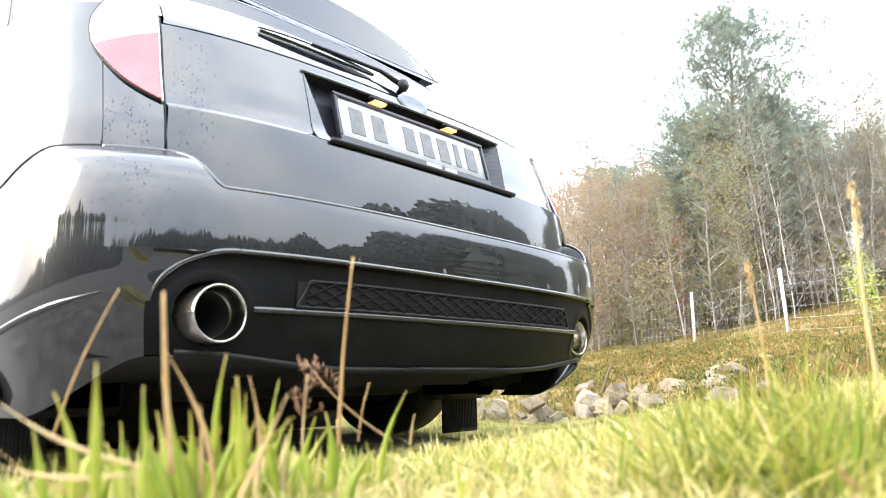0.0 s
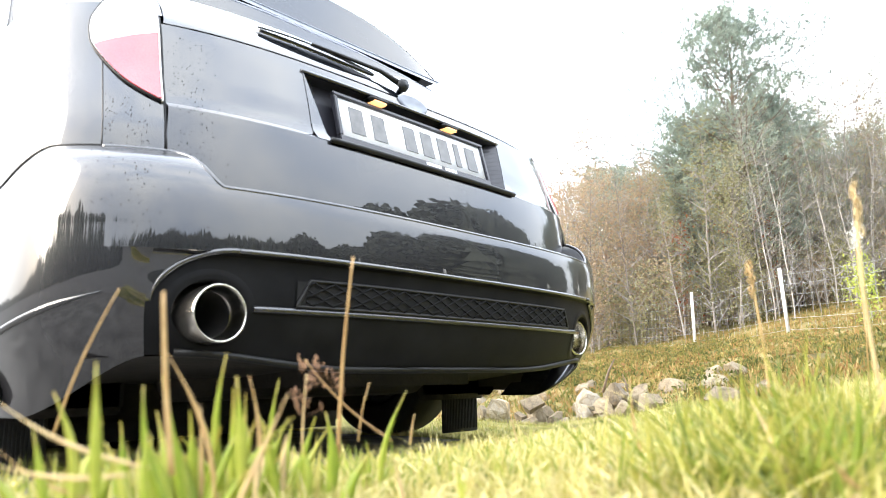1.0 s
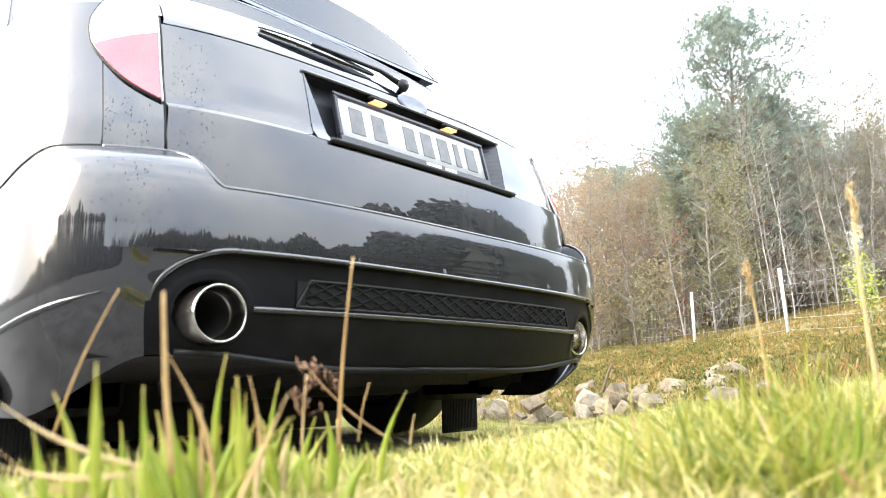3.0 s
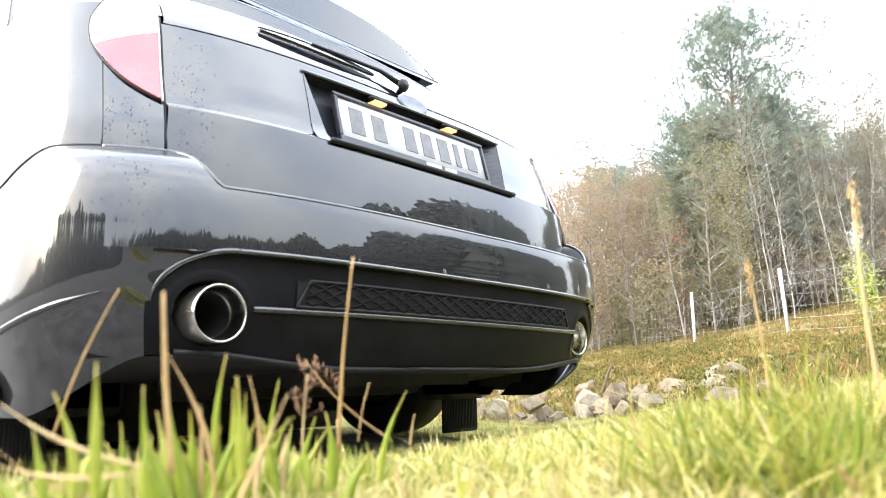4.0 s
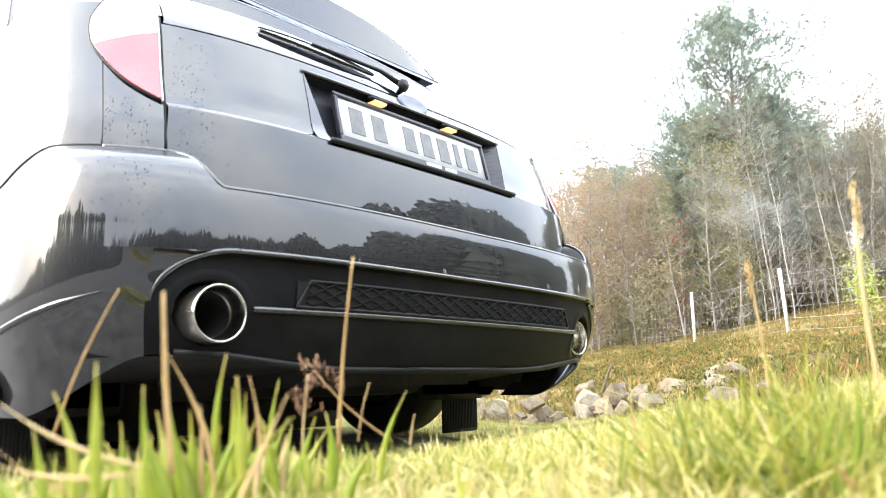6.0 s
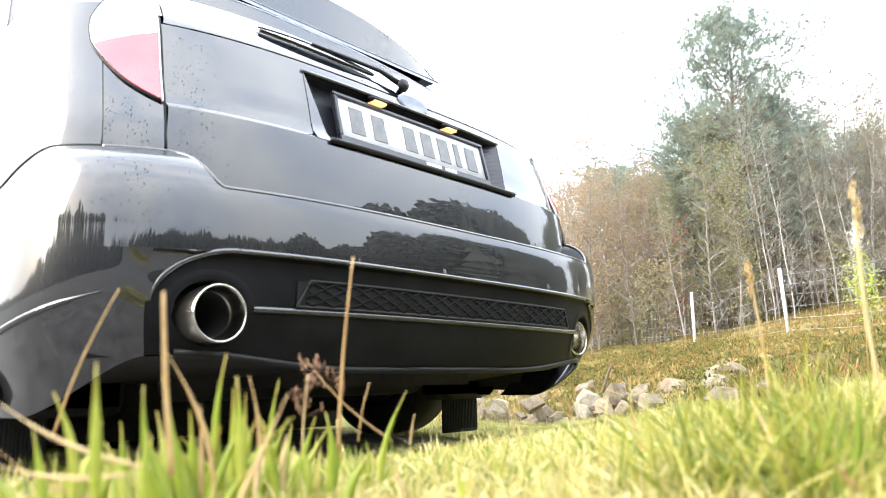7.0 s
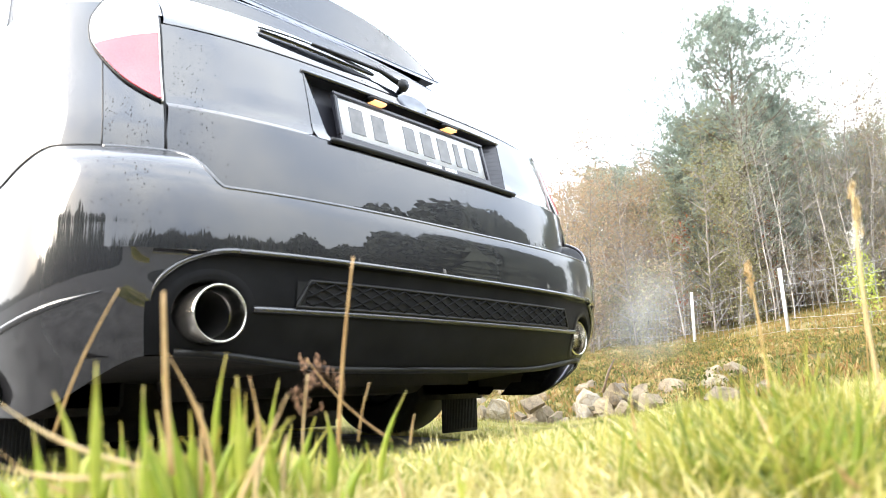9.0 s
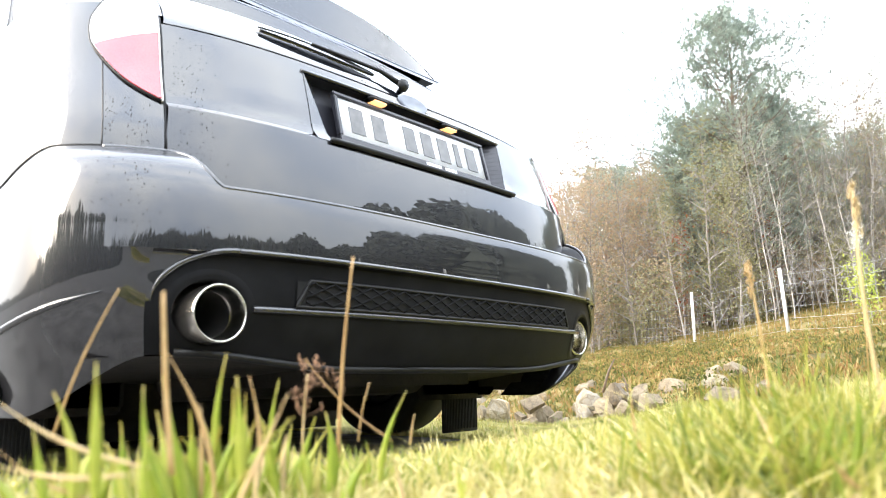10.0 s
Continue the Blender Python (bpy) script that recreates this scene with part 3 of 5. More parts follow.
    for lo, hi in (((-0.27, -0.008, 0.053), (0.27, 0.006, 0.064)), ((-0.27, -0.008, -0.072), (0.27, 0.006, -0.053)),
                   ((-0.27, -0.008, -0.053), (-0.258, 0.006, 0.053)), ((0.258, -0.008, -0.053), (0.27, 0.006, 0.053))):
        b2 = box_bm(lo, hi, 0.002)
        me = bpy.data.meshes.new("tmp")
        b2.to_mesh(me)
        b2.free()
        fb.from_mesh(me)
        bpy.data.meshes.remove(me)
    part("plate_frame", fb, M_RECESS, plate, "black plastic plate frame", smooth=False)
    for x, w in ((-0.205, 0.044), (-0.135, 0.044), (-0.03, 0.042), (0.033, 0.042), (0.096, 0.042), (0.150, 0.022), (0.208, 0.042)):
        part("character_bar", box_bm((x - w / 2, -0.0035, -0.036), (x + w / 2, -0.0012, 0.036), 0.0008), M_INK, plate, smooth=False)
    for x, w in ((0.035, 0.055), (0.10, 0.045)):
        part("dealer_bar", box_bm((x - w / 2, -0.0095, -0.0665), (x + w / 2, -0.0075, -0.0575), 0.0004), M_PLATE, plate, smooth=False)
    for x in (-0.13, 0.13):
        lampob = part("plate_light", box_bm((x - 0.030, 0.100, 0.872), (x + 0.030, 0.142, 0.882), 0.003), M_PLASTIC, car, "small lit plate lamp")
        part("lens", box_bm((x - 0.020, 0.099, 0.8665), (x + 0.020, 0.128, 0.8735), 0.002), M_BULB, lampob, "glowing amber plate lamp lens")
    # oval badge
    eb = lathe_bm([(0.0, 0.004), (0.019, 0.0035), (0.023, 0.0045), (0.026, 0.002), (0.026, 0.0)], Matrix.Identity(4), 40)
    badge = part("badge", eb, M_WIPER, car, "oval chrome badge")
    c = hull(0.0, 0.909, True)
    badge.matrix_basis = Matrix.Translation(c + Vector((0, -0.001, 0))) @ pose(0, 0, 0, 90 - 14) @ Matrix.Diagonal((2.05, 0.95, 1, 1))

    # quarter panels, lamps, sides
    for s in (-1, 1):
        panel("quarter_panel", car, s * (GATE_Q + 0.004), s * 0.614, lambda q: bumper_top(q) + 0.0025, lambda q: 0.95, 30, 24)

        def lens(name, parent, material, za, zb, inset, out, label, slant=0.0, thick=0.003):
            def fn(u, v):
                z = lerp(za, zb - slant * u, v)
                q0 = GATE_Q + 0.003 + inset * 0.6
                return hull(s * lerp(q0, max(q0 + 0.001, curve(z, LAMP_Z, LAMP_Q) - inset), u), z, out=out)
            ob = part(name, grid_bm(fn, 26, 30), material, parent, label)
            so = ob.modifiers.new("thickness", "SOLIDIFY")
            so.thickness, so.offset = thick, -1 if s > 0 else 1
            return ob
        lamp = lens("tail_lamp", car, M_CLEAR, 0.7225, 0.985, 0.0, 0.006, "tail lamp with red and pale lenses", thick=0.005)
        lens("red_lens", lamp, M_RED, 0.727, 0.884, 0.006, 0.0085, "translucent red lamp lens", 0.045)
        lens("ribbed_lens", lamp, M_RED, 0.727, 0.800, 0.007, 0.0094, "ribbed red reflector", thick=0.0006)
        pts = [hull(s * curve(z, LAMP_Z, LAMP_Q), z, out=0.004) for z in [lerp(0.722, 0.985, i / 40) for i in range(41)]]
        bead("lamp_seal", lamp, pts, 0.0026, M_PLASTIC)
        bead("wing_seam", car, [hull(s * 0.6155, lerp(bumper_top(0.6155) + 0.003, 0.82, i / 12), out=-0.0016) for i in range(13)], 0.0022, M_PLASTIC)
        bead("gate_gap_seal", car, [hull(s * GATE_Q, lerp(0.622, 0.93, i / 14), out=-0.004) for i in range(15)], 0.0028, M_PLASTIC)
        bead("bumper_seam", car, [hull(s * lerp(GATE_Q, 1.0, i / 40), bumper_top(lerp(GATE_Q, 1.0, i / 40)) + 0.002, out=-0.0005) for i in range(41)], 0.0028, M_PLASTIC)
        def qa(y):
            return s * side_q(y)
        panel("rear_wing", car, s * 0.617, qa(1.39), lambda q: (bumper_top(q) + 0.0025) if abs(q) <= 1.0 else arch(hull(abs(q), 0.5).y, 0.147 if hull(abs(q), 0.5).y < 0.64 else 0.19) if abs(q) > 1.012 else bumper_top(1.0) + 0.0025,
              lambda q: 0.95, 90, 14)
        panel("rear_door", car, qa(1.395), qa(2.13), lambda q: 0.20, lambda q: 0.95, 20, 12)
        panel("front_door", car, qa(2.135), qa(3.02), lambda q: 0.20, lambda q: 0.95, 20, 12)
        panel("front_wing", car, qa(3.025), s * 2.35, lambda q: arch(hull(abs(q), 0.5).y), lambda q: 0.93, 50, 12)
        panel("front_bumper", car, s * 2.35, s * 3.0, lambda q: 0.20, lambda q: 0.62, 30, 10)
        panel("headlamp", car, s * 2.36, s * 2.75, lambda q: 0.63, lambda q: 0.79, 20, 6, M_CLEAR, label="clear headlamp")
        panel("front_grille", car, s * 2.76, s * 3.0, lambda q: 0.63, lambda q: 0.79, 12, 6, M_PLASTIC)
        panel("nose", car, s * 2.35, s * 3.0, lambda q: 0.795, lambda q: 0.93, 24, 6)
        for y in (1.85, 2.75):
            hb = tube_bm([(s * (HALF - 0.01 + d), y + o, 0.86) for o, d in ((-0.10, -0.004), (-0.08, 0.032), (0.08, 0.032), (0.10, -0.004))], 0.011, 8)
            part("door_handle", hb, M_PAINT, car)
        mb = box_bm((s * 0.98 - 0.11, 2.78, 0.94), (s * 0.98 + 0.11, 2.90, 1.07), 0.03)
        part("door_mirror", mb, M_PAINT, car)
        bead("wheel_arch_lip", car, [(s * (HALF + 0.001), 1.0 - 0.37 * math.cos(a), max(0.2, 0.30 + 0.363 * math.sin(a))) for a in [math.pi * i / 20 for i in range(21)]], 0.006)

    # greenhouse
    def cabin(q, z, out=0.0):
        s = -1 if q < 0 else 1
        a = abs(q)
        t = (z - 0.91) / 0.55
        w = 0.825 - 0.17 * t
        yr = float(np.interp(z, (0.90, 0.93, 0.97, 1.05, 1.20, 1.31, 1.46), (0.120, 0.132, 0.165, 0.255, 0.45, 0.60, 0.70)))
        yf = 3.05 - 0.85 * t
        if a <= 1:
            fx, fy = quarter(a)
            return Vector((s * w * fx, yr + 0.40 * fy - out, z))
        if a <= 2:
            return Vector((s * (w + out), lerp(yr + 0.40, yf - 0.35, a - 1), z))
        fx, fy = quarter(3 - a)
        return Vector((s * w * fx, yf - 0.35 * fy + out, z))

    def cab(name, qa, qb, za, zb, nu, nv, material, out=0.0, label="", parent=None):
        ob = part(name, grid_bm(lambda u, v: cabin(lerp(qa, qb, u), lerp(za, zb, v), out), nu, nv), material, parent or car, label)
        so = ob.modifiers.new("thickness", "SOLIDIFY")
        so.thickness, so.offset = 0.004, -1 if qb > qa else 1
        return ob
    window = cab("rear_window", -GATE_Q + 0.003, GATE_Q - 0.003, 0.918, 1.300, 50, 24, M_TINT, label="dark tinted rear window, wet")
    # roof spoiler: straight lower edge, crowned upper edge
    def spoiler(u, v):
        x = lerp(-0.62, 0.62, u)
        crown = 0.128 * (1 - (abs(x) / 0.62) ** 2.8)
        return Vector((x, 0.598 + 0.014 * v, 1.318 + (crown + 0.008) * v))
    part("spoiler", grid_bm(spoiler, 40, 8), M_PAINT, car, "body-coloured roof spoiler")
    # wet lip along the spoiler's lower edge
    part("spoiler_lip", grid_bm(lambda u, v: Vector((lerp(-0.625, 0.625, u), lerp(0.575, 0.598, v), lerp(1.292, 1.319, v))), 40, 3), M_WIPER, car, "spoiler lip beaded with rain")
    bead("spoiler_edge", car, [(lerp(-0.62, 0.62, i / 40), 0.597, 1.318) for i in range(41)], 0.0035, M_WIPER)
    for s in (-1, 1):
        cab("rear_pillar", s * GATE_Q, s * 1.0, 0.94, 1.46, 20, 12, M_PAINT)
        cab("side_window", s * 1.02, s * 1.30, 0.96, 1.40, 8, 8, M_TINT, 0.002)
        cab("side_window", s * 1.32, s * 1.62, 0.96, 1.40, 8, 8, M_TINT, 0.002)
        cab("side_window", s * 1.64, s * 1.98, 0.96, 1.40, 8, 8, M_TINT, 0.002)
        cab("window_surround", s * 1.0, s * 2.0, 0.94, 1.46, 30, 6, M_PLASTIC, -0.004)
        cab("windscreen_pillar", s * 2.0, s * 2.3, 0.93, 1.46, 8, 8, M_PAINT)
    cab("windscreen", -3.0, -2.3, 0.93, 1.44, 14, 10, M_TINT)
    cab("windscreen", 3.0, 2.3, 0.93, 1.44, 14, 10, M_TINT)

    def roof(u, v):
        x = lerp(-1, 1, u)
        y = lerp(0.612, 2.30, v)
        e = min(v, 1 - v)
        return Vector((x * 0.63, y, 1.326 + 0.128 * (1 - abs(x) ** 2.8) + 0.04 * smooth01(0.0, 0.3, e)))
    part("roof", grid_bm(roof, 20, 30), M_PAINT, car)

    def bonnet(u, v):
        x = lerp(-1, 1, u)
        y = lerp(2.85, FRONT - 0.10, v)
        w = 0.83 * (1 - max(0.0, (v - 0.55) / 0.45) ** 3 * 0.75)
        return Vector((x * w, y, 0.93 + 0.07 * (1 - x * x) * (1 - v * 0.8)))
    part("bonnet", grid_bm(bonnet, 20, 24), M_PAINT, car)

    # wiper parked on the window
    wip = bmesh.new()
    pivot = cabin(q_of_x(-0.03), 0.955) + Vector((0, -0.025, 0))
    elbow = cabin(q_of_x(-0.09), 0.985) + Vector((0, -0.030, 0))
    tip = cabin(q_of_x(-0.30), 0.998) + Vector((0, -0.022, 0))
    tube_bm([pivot + Vector((0.01, 0.02, -0.005)), pivot, elbow, tip], [0.009, 0.009, 0.006, 0.003], 8, bm=wip)
    wiper = part("wiper", wip, M_PLASTIC, car, "rear wiper parked on the window")

    def on_glass(t, side):
        """Along the blade, 0 to 1; side: -1 its lower edge, 1 its upper edge."""
        wide = 0.017 * math.sin(math.pi * min(1.0, 0.08 + 0.9 * t)) ** 0.7
        return cabin(q_of_x(lerp(-0.445, -0.115, t)), lerp(0.990, 0.968, t) + side * wide) + Vector((0, -0.012 - 0.006 * math.sin(math.pi * t), 0))
    cover = part("wiper_blade", grid_bm(lambda u, v: on_glass(u, 2 * v - 1), 24, 4), M_PAINT, wiper, "broad wet wiper blade")
    so = cover.modifiers.new("thickness", "SOLIDIFY")
    so.thickness = 0.006
    for side in (-1, 1):
        part("blade_edge", tube_bm([on_glass(i / 24, side) for i in range(25)], 0.0024, 6), M_PLASTIC, cover)
    part("pivot_cap", lathe_bm([(0, 0.012), (0.014, 0.010), (0.018, 0.0)], Matrix.Translation(pivot) @ pose(0, 0, 0, 90), 16), M_PLASTIC, wiper)

    # exhaust tips: rolled rim, polished sleeve, dark bore; a soot-black cut-out round each
    for s in (-1, 1):
        m = Matrix.Translation((PIPE_X[s], PIPE_Y[s], 0.3187)) @ pose(0, 0, 0, -90, 0, 0)
        prof = [(r * 1.07, h) for r, h in [(0.0440, 0.22), (0.0465, 0.03), (0.0470, 0.004), (0.0462, 0.0), (0.0445, -0.001), (0.0430, 0.002), (0.0415, 0.020), (0.0395, 0.036), (0.0370, 0.040)]]
        t = part("exhaust_tip", lathe_bm(prof, m, 48), M_STEEL, car, "polished steel exhaust tailpipe")
        part("bore", lathe_bm([(0.0398, 0.039), (0.0390, 0.20), (0.0, 0.20)], m, 40), M_SOOT_AND_SLOT_SHADE, t, "sooty inside of the pipe")
        ct = bmesh.new()
        rows = []
        for r, o in ((0.074, 0.0004), (0.066, 0.0018), (0.056, 0.0012), (0.052, -0.03)):
            row = []
            for i in range(40):
                a = 2 * math.pi * i / 40
                x, z = PIPE_X[s] + r * 1.05 * math.cos(a), 0.323 + r * math.sin(a)
                p = hull(q_of_x(x), max(0.232, z), out=max(o, 0.0) + 0.0005)
                row.append(ct.verts.new(p + Vector((0, -o if o < 0 else 0, 0))))
            rows.append(row)
        for a, b in zip(rows, rows[1:]):
            for i in range(40):
                ct.faces.new((a[i], a[(i + 1) % 40], b[(i + 1) % 40], b[i]))
        part("pipe_surround", ct, M_SATIN, lower)
        part("pipe", tube_bm([(PIPE_X[s], 0.20, 0.3187), (s * 0.58, 0.45, 0.32), (s * 0.35, 0.60, 0.30)], 0.03, 12), M_UNDER, car)

    # underbody, silencer, axle
    part("underbody", box_bm((-0.62, 0.95, 0.10), (0.62, 4.0, 0.34), 0.03), M_UNDER, car, "dark dirty underbody")
    part("spare_wheel_well", box_bm((-0.33, 0.14, 0.19), (0.33, 0.62, 0.34), 0.05), M_UNDER, car)
    for s in (-1, 1):
        part("arch_liner", box_bm((min(s * 0.50, s * 0.83), 0.585, 0.135), (max(s * 0.50, s * 0.83), 0.605, 0.36), 0.006), M_UNDER, car)
        part("arch_side", box_bm((min(s * 0.80, s * 0.825), 0.385, 0.165), (max(s * 0.80, s * 0.825), 0.74, 0.36), 0.006), M_UNDER, car)
    # oversized box, added to block the bright ground seen beneath the car
    part("fuel_tank", box_bm((-0.80, 1.345, 0.015), (0.80, 1.95, 0.32), 0.03), M_UNDER, car)
    part("silencer", tube_bm([(-0.42, 0.55, 0.26), (-0.40, 0.55, 0.26), (0.40, 0.55, 0.26), (0.42, 0.55, 0.26)], [0.06, 0.10, 0.10, 0.06], 16), M_UNDER, car)
    part("rear_axle", tube_bm([(-0.66, 1.0, 0.29), (0.66, 1.0, 0.29)], 0.05, 12), M_UNDER, car)
    inner_hull = box_bm((-0.80, 0.33, 0.34), (0.80, 4.0, 0.90), 0.05)
    part("floor_pan", inner_hull, M_UNDER, car)
    lip = tube_bm([hull(q_of_x(lerp(-0.66, 0.66, i / 30)), 0.226 + 0.03 * smooth01(0.1, 0.45, abs(q_of_x(lerp(-0.66, 0.66, i / 30))))) for i in range(31)], 0.008, 8)
    part("valance_lip", lip, M_PLASTIC, lower)
    part("rear_tray", grid_bm(lambda u, v: Vector((lerp(-0.765, 0.765, u), lerp(hull(q_of_x(lerp(-0.765, 0.765, u)), 0.24).y + 0.004, 0.65, v), 0.232 + 0.008 * math.sin(u * 9) + 0.03 * abs(u - 0.5) * (1 - v) - (0.02 + 0.05 * abs(u - 0.5)) * v)), 30, 6), M_UNDER, car)
    for s in (-1, 1):
        part("wheel_arch_liner", box_bm((s * 0.66 - 0.165, 0.585, 0.15), (s * 0.66 + 0.165, 0.605, 0.36), 0.004), M_UNDER, car)
        flap = part("mud_flap", box_bm((s * 0.738 - 0.096, 0.620, 0.018), (s * 0.738 + 0.096, 0.628, 0.30), 0.003), M_RUBBER, car, "ribbed rubber mud flap")
        rb2 = bmesh.new()
        for i in range(22):
            x = s * 0.738 - 0.088 + i * 0.0083
            tube_bm([(x, 0.6195, 0.03), (x, 0.6195, 0.24)], 0.0022, 5, bm=rb2)
        part("flap_ribs", rb2, M_RUBBER, flap)
        for y in (1.0, 3.45):
            m = Matrix.Translation((s * 0.735, y, 0.305)) @ pose(0, 0, 0, 0, 90 * s, 0)
            wheel = part("wheel", lathe_bm([(0.06, 0.075), (0.09, 0.085), (0.18, 0.07), (0.20, 0.09), (0.205, 0.07), (0.19, -0.08), (0.0, -0.08)], m, 40), M_STEEL, car, "alloy wheel")
            part("tyre", lathe_bm([(0.20, 0.085), (0.23, 0.10), (0.285, 0.098), (0.305, 0.08), (0.308, 0.0), (0.305, -0.08), (0.285, -0.098), (0.20, -0.085)], m, 48), M_RUBBER, wheel, "worn black tyre")
            for k in range(5):
                a = 2 * math.pi * k / 5
                sp = tube_bm([m @ Vector((0.05 * math.cos(a), 0.05 * math.sin(a), 0.085)), m @ Vector((0.19 * math.cos(a), 0.19 * math.sin(a), 0.083))], [0.03, 0.022], 8)
                part("spoke", sp, M_STEEL, wheel)

    # rain drops clinging to the paint
    rnd = random.Random(5)
    drops = bmesh.new()
    def drop(p, n, r, run):
        z = Vector((0, 0, 1))
        t = n.cross(z).normalized()
        up2 = t.cross(n).normalized()
        top = []
        for ring_r, h in ((1.0, 0.0), (0.7, 0.5)):
            top.append([drops.verts.new(p + r * ring_r * (math.cos(a) * t + run * math.sin(a) * up2) + n * r * h) for a in [math.pi / 3 * i for i in range(6)]])
        for i in range(6):
            drops.faces.new((top[0][i], top[0][(i + 1) % 6], top[1][(i + 1) % 6], top[1][i]))
        drops.faces.new(top[1])
    def normal(q, z, gate):
        a, b = hull(q + 0.004, z, gate) - hull(q - 0.004, z, gate), hull(q, z + 0.003, gate) - hull(q, z - 0.003, gate)
        n = a.cross(b).normalized()
        return n if n.y < 0 or abs(q) > 0.9 else -n
    for _ in range(330):
        kind = rnd.random()
        if kind < 0.45:
            x, z, g = rnd.gauss(-0.615, 0.03), rnd.uniform(0.57, 0.89), True
            if abs(x) > 0.65:
                continue
            q = q_of_x(x)
        elif kind < 0.75:
            q, z, g = -rnd.uniform(0.50, 0.62), rnd.uniform(0.60, 0.74), False
            if z > lamp_low(q) - 0.01:
                continue
        else:
            q, z, g = -abs(rnd.gauss(0.58, 0.08)), rnd.uniform(0.44, 0.61), False
            if abs(q) > 0.95:
                continue
        drop(hull(q, z, g, 0.0005), normal(q, z, g), rnd.uniform(0.0005, 0.0013), rnd.uniform(1.0, 2.4))
    tagged(part("rainwater", drops, M_WATER, gate), kind="stuff")
    return car


car = build_car()

# ================= grass =================
def blades(name, spots, material, parent=None, seg=3, width=(0.0024, 0.0048), tall=(0.04, 0.10), lean=1.1, seed=1, top=None):
    """Many thin tapering blades as one mesh; spots are (x, y, z, size)."""
    rng = np.random.default_rng(seed)
    s = np.asarray(spots, float)
    n = len(s)
    h = rng.uniform(*tall, n) * s[:, 3]
    w = rng.uniform(*width, n) * np.sqrt(s[:, 3])
    az = rng.uniform(0, 2 * np.pi, n)
    face = rng.uniform(0, np.pi, n)
    bend = rng.uniform(0.1, 1.0, n) ** 1.3 * lean * h
    verts, faces = [], []
    per = 2 * seg + 1
    allv = np.zeros((n, per, 3))
    for k in range(seg + 1):
        f = k / seg
        cx = s[:, 0] + np.cos(az) * bend * f ** 1.8
        cy = s[:, 1] + np.sin(az) * bend * f ** 1.8
        cz = s[:, 2] + h * (f - 0.25 * f ** 2 * (bend / (h + 1e-6)))
        if k < seg:
            ww = w * (0.75 + 0.5 * f * (1 - f) * 2) * (1 - 0.55 * f)
            for e, sg in ((0, -0.5), (1, 0.5)):
                allv[:, 2 * k + e] = np.stack([cx + sg * ww * np.cos(face), cy + sg * ww * np.sin(face), cz], 1)
        else:
            allv[:, 2 * seg] = np.stack([cx, cy, cz], 1)
    base = (np.arange(n) * per)[:, None]
    quads = np.concatenate([base + np.array([[2 * k, 2 * k + 1, 2 * k + 3, 2 * k + 2]]) for k in range(seg - 1)])
    tris = base + np.array([[2 * seg - 2, 2 * seg - 1, 2 * seg]])
    return raw(name, allv.reshape(-1, 3).tolist(), quads.tolist() + tris.tolist(), material, parent)


def turf_spots():
    rnd = random.Random(11)
    out = []
    # around the lens, thinning with distance; kept clear of the lens itself
    ex, ey = EYE.x, EYE.y
    for _ in range(74000):
        r = 0.17 + 3.6 * rnd.random() ** 1.9
        a = math.atan2(FWD.y, FWD.x) + rnd.uniform(-0.85, 0.85)
        x, y = ex + r * math.cos(a), ey + r * math.sin(a)
        if -1.0 < x < 0.62 and y > -0.15 + 0.22 * x + 0.45 * max(0.0, x - 0.2) + 0.08 * noise.noise((x * 4, 0, 0)):
            if rnd.random() < 0.93:
                continue
        if not on_verge(x, y):
            continue
        k = 0.55 + 0.5 * noise.noise((x * 2.3, y * 2.3, 3))
        wing = min(1.0, abs(a - math.atan2(FWD.y, FWD.x)) / 0.5)
        size = max(0.25, 0.35 + 0.55 * k) * (0.50 + 0.40 * wing + (0.22 - 0.2 * wing) * smooth01(0.2, 0.9, r))
        if r < 0.6 and rnd.random() < (0.25 if a > math.atan2(FWD.y, FWD.x) else 0.4):
            continue
        size *= (1 - 0.72 * smooth01(0.6, 1.5, r)) * (1 - 0.30 * (1 - smooth01(0.3, 0.6, r)))
        out.append((x, y, height(x, y) - 0.004, size))
    for _ in range(30000):
        x, y = rnd.uniform(-1.9, 6), rnd.uniform(-2.9, 4)
        if math.hypot(x - ex, y - ey) < 0.25 or (-1.0 < x < 0.62 and y > -0.15 + 0.22 * x + 0.45 * max(0.0, x - 0.2)) or not on_verge(x, y):
            continue
        out.append((x, y, height(x, y) - 0.004, rnd.uniform(0.16, 0.40)))
    for _ in range(80000):
        r = rnd.uniform(0.9, 2.2) if rnd.random() < 0.45 else rnd.uniform(1.5, 5.0)
        a = math.atan2(FWD.y, FWD.x) + rnd.uniform(-0.72, 0.12)
        x, y = ex + r * math.cos(a), ey + r * math.sin(a)
        if not on_verge(x, y) or (-1.0 < x < 0.62 and y > -0.15 + 0.22 * x + 0.45 * max(0.0, x - 0.2)):
            continue
        out.append((x, y, height(x, y) - 0.004, rnd.uniform(0.16, 0.40) * (1.0 + 0.9 * smooth01(0.15, 0.45, math.atan2(FWD.y, FWD.x) - a))))
    return out


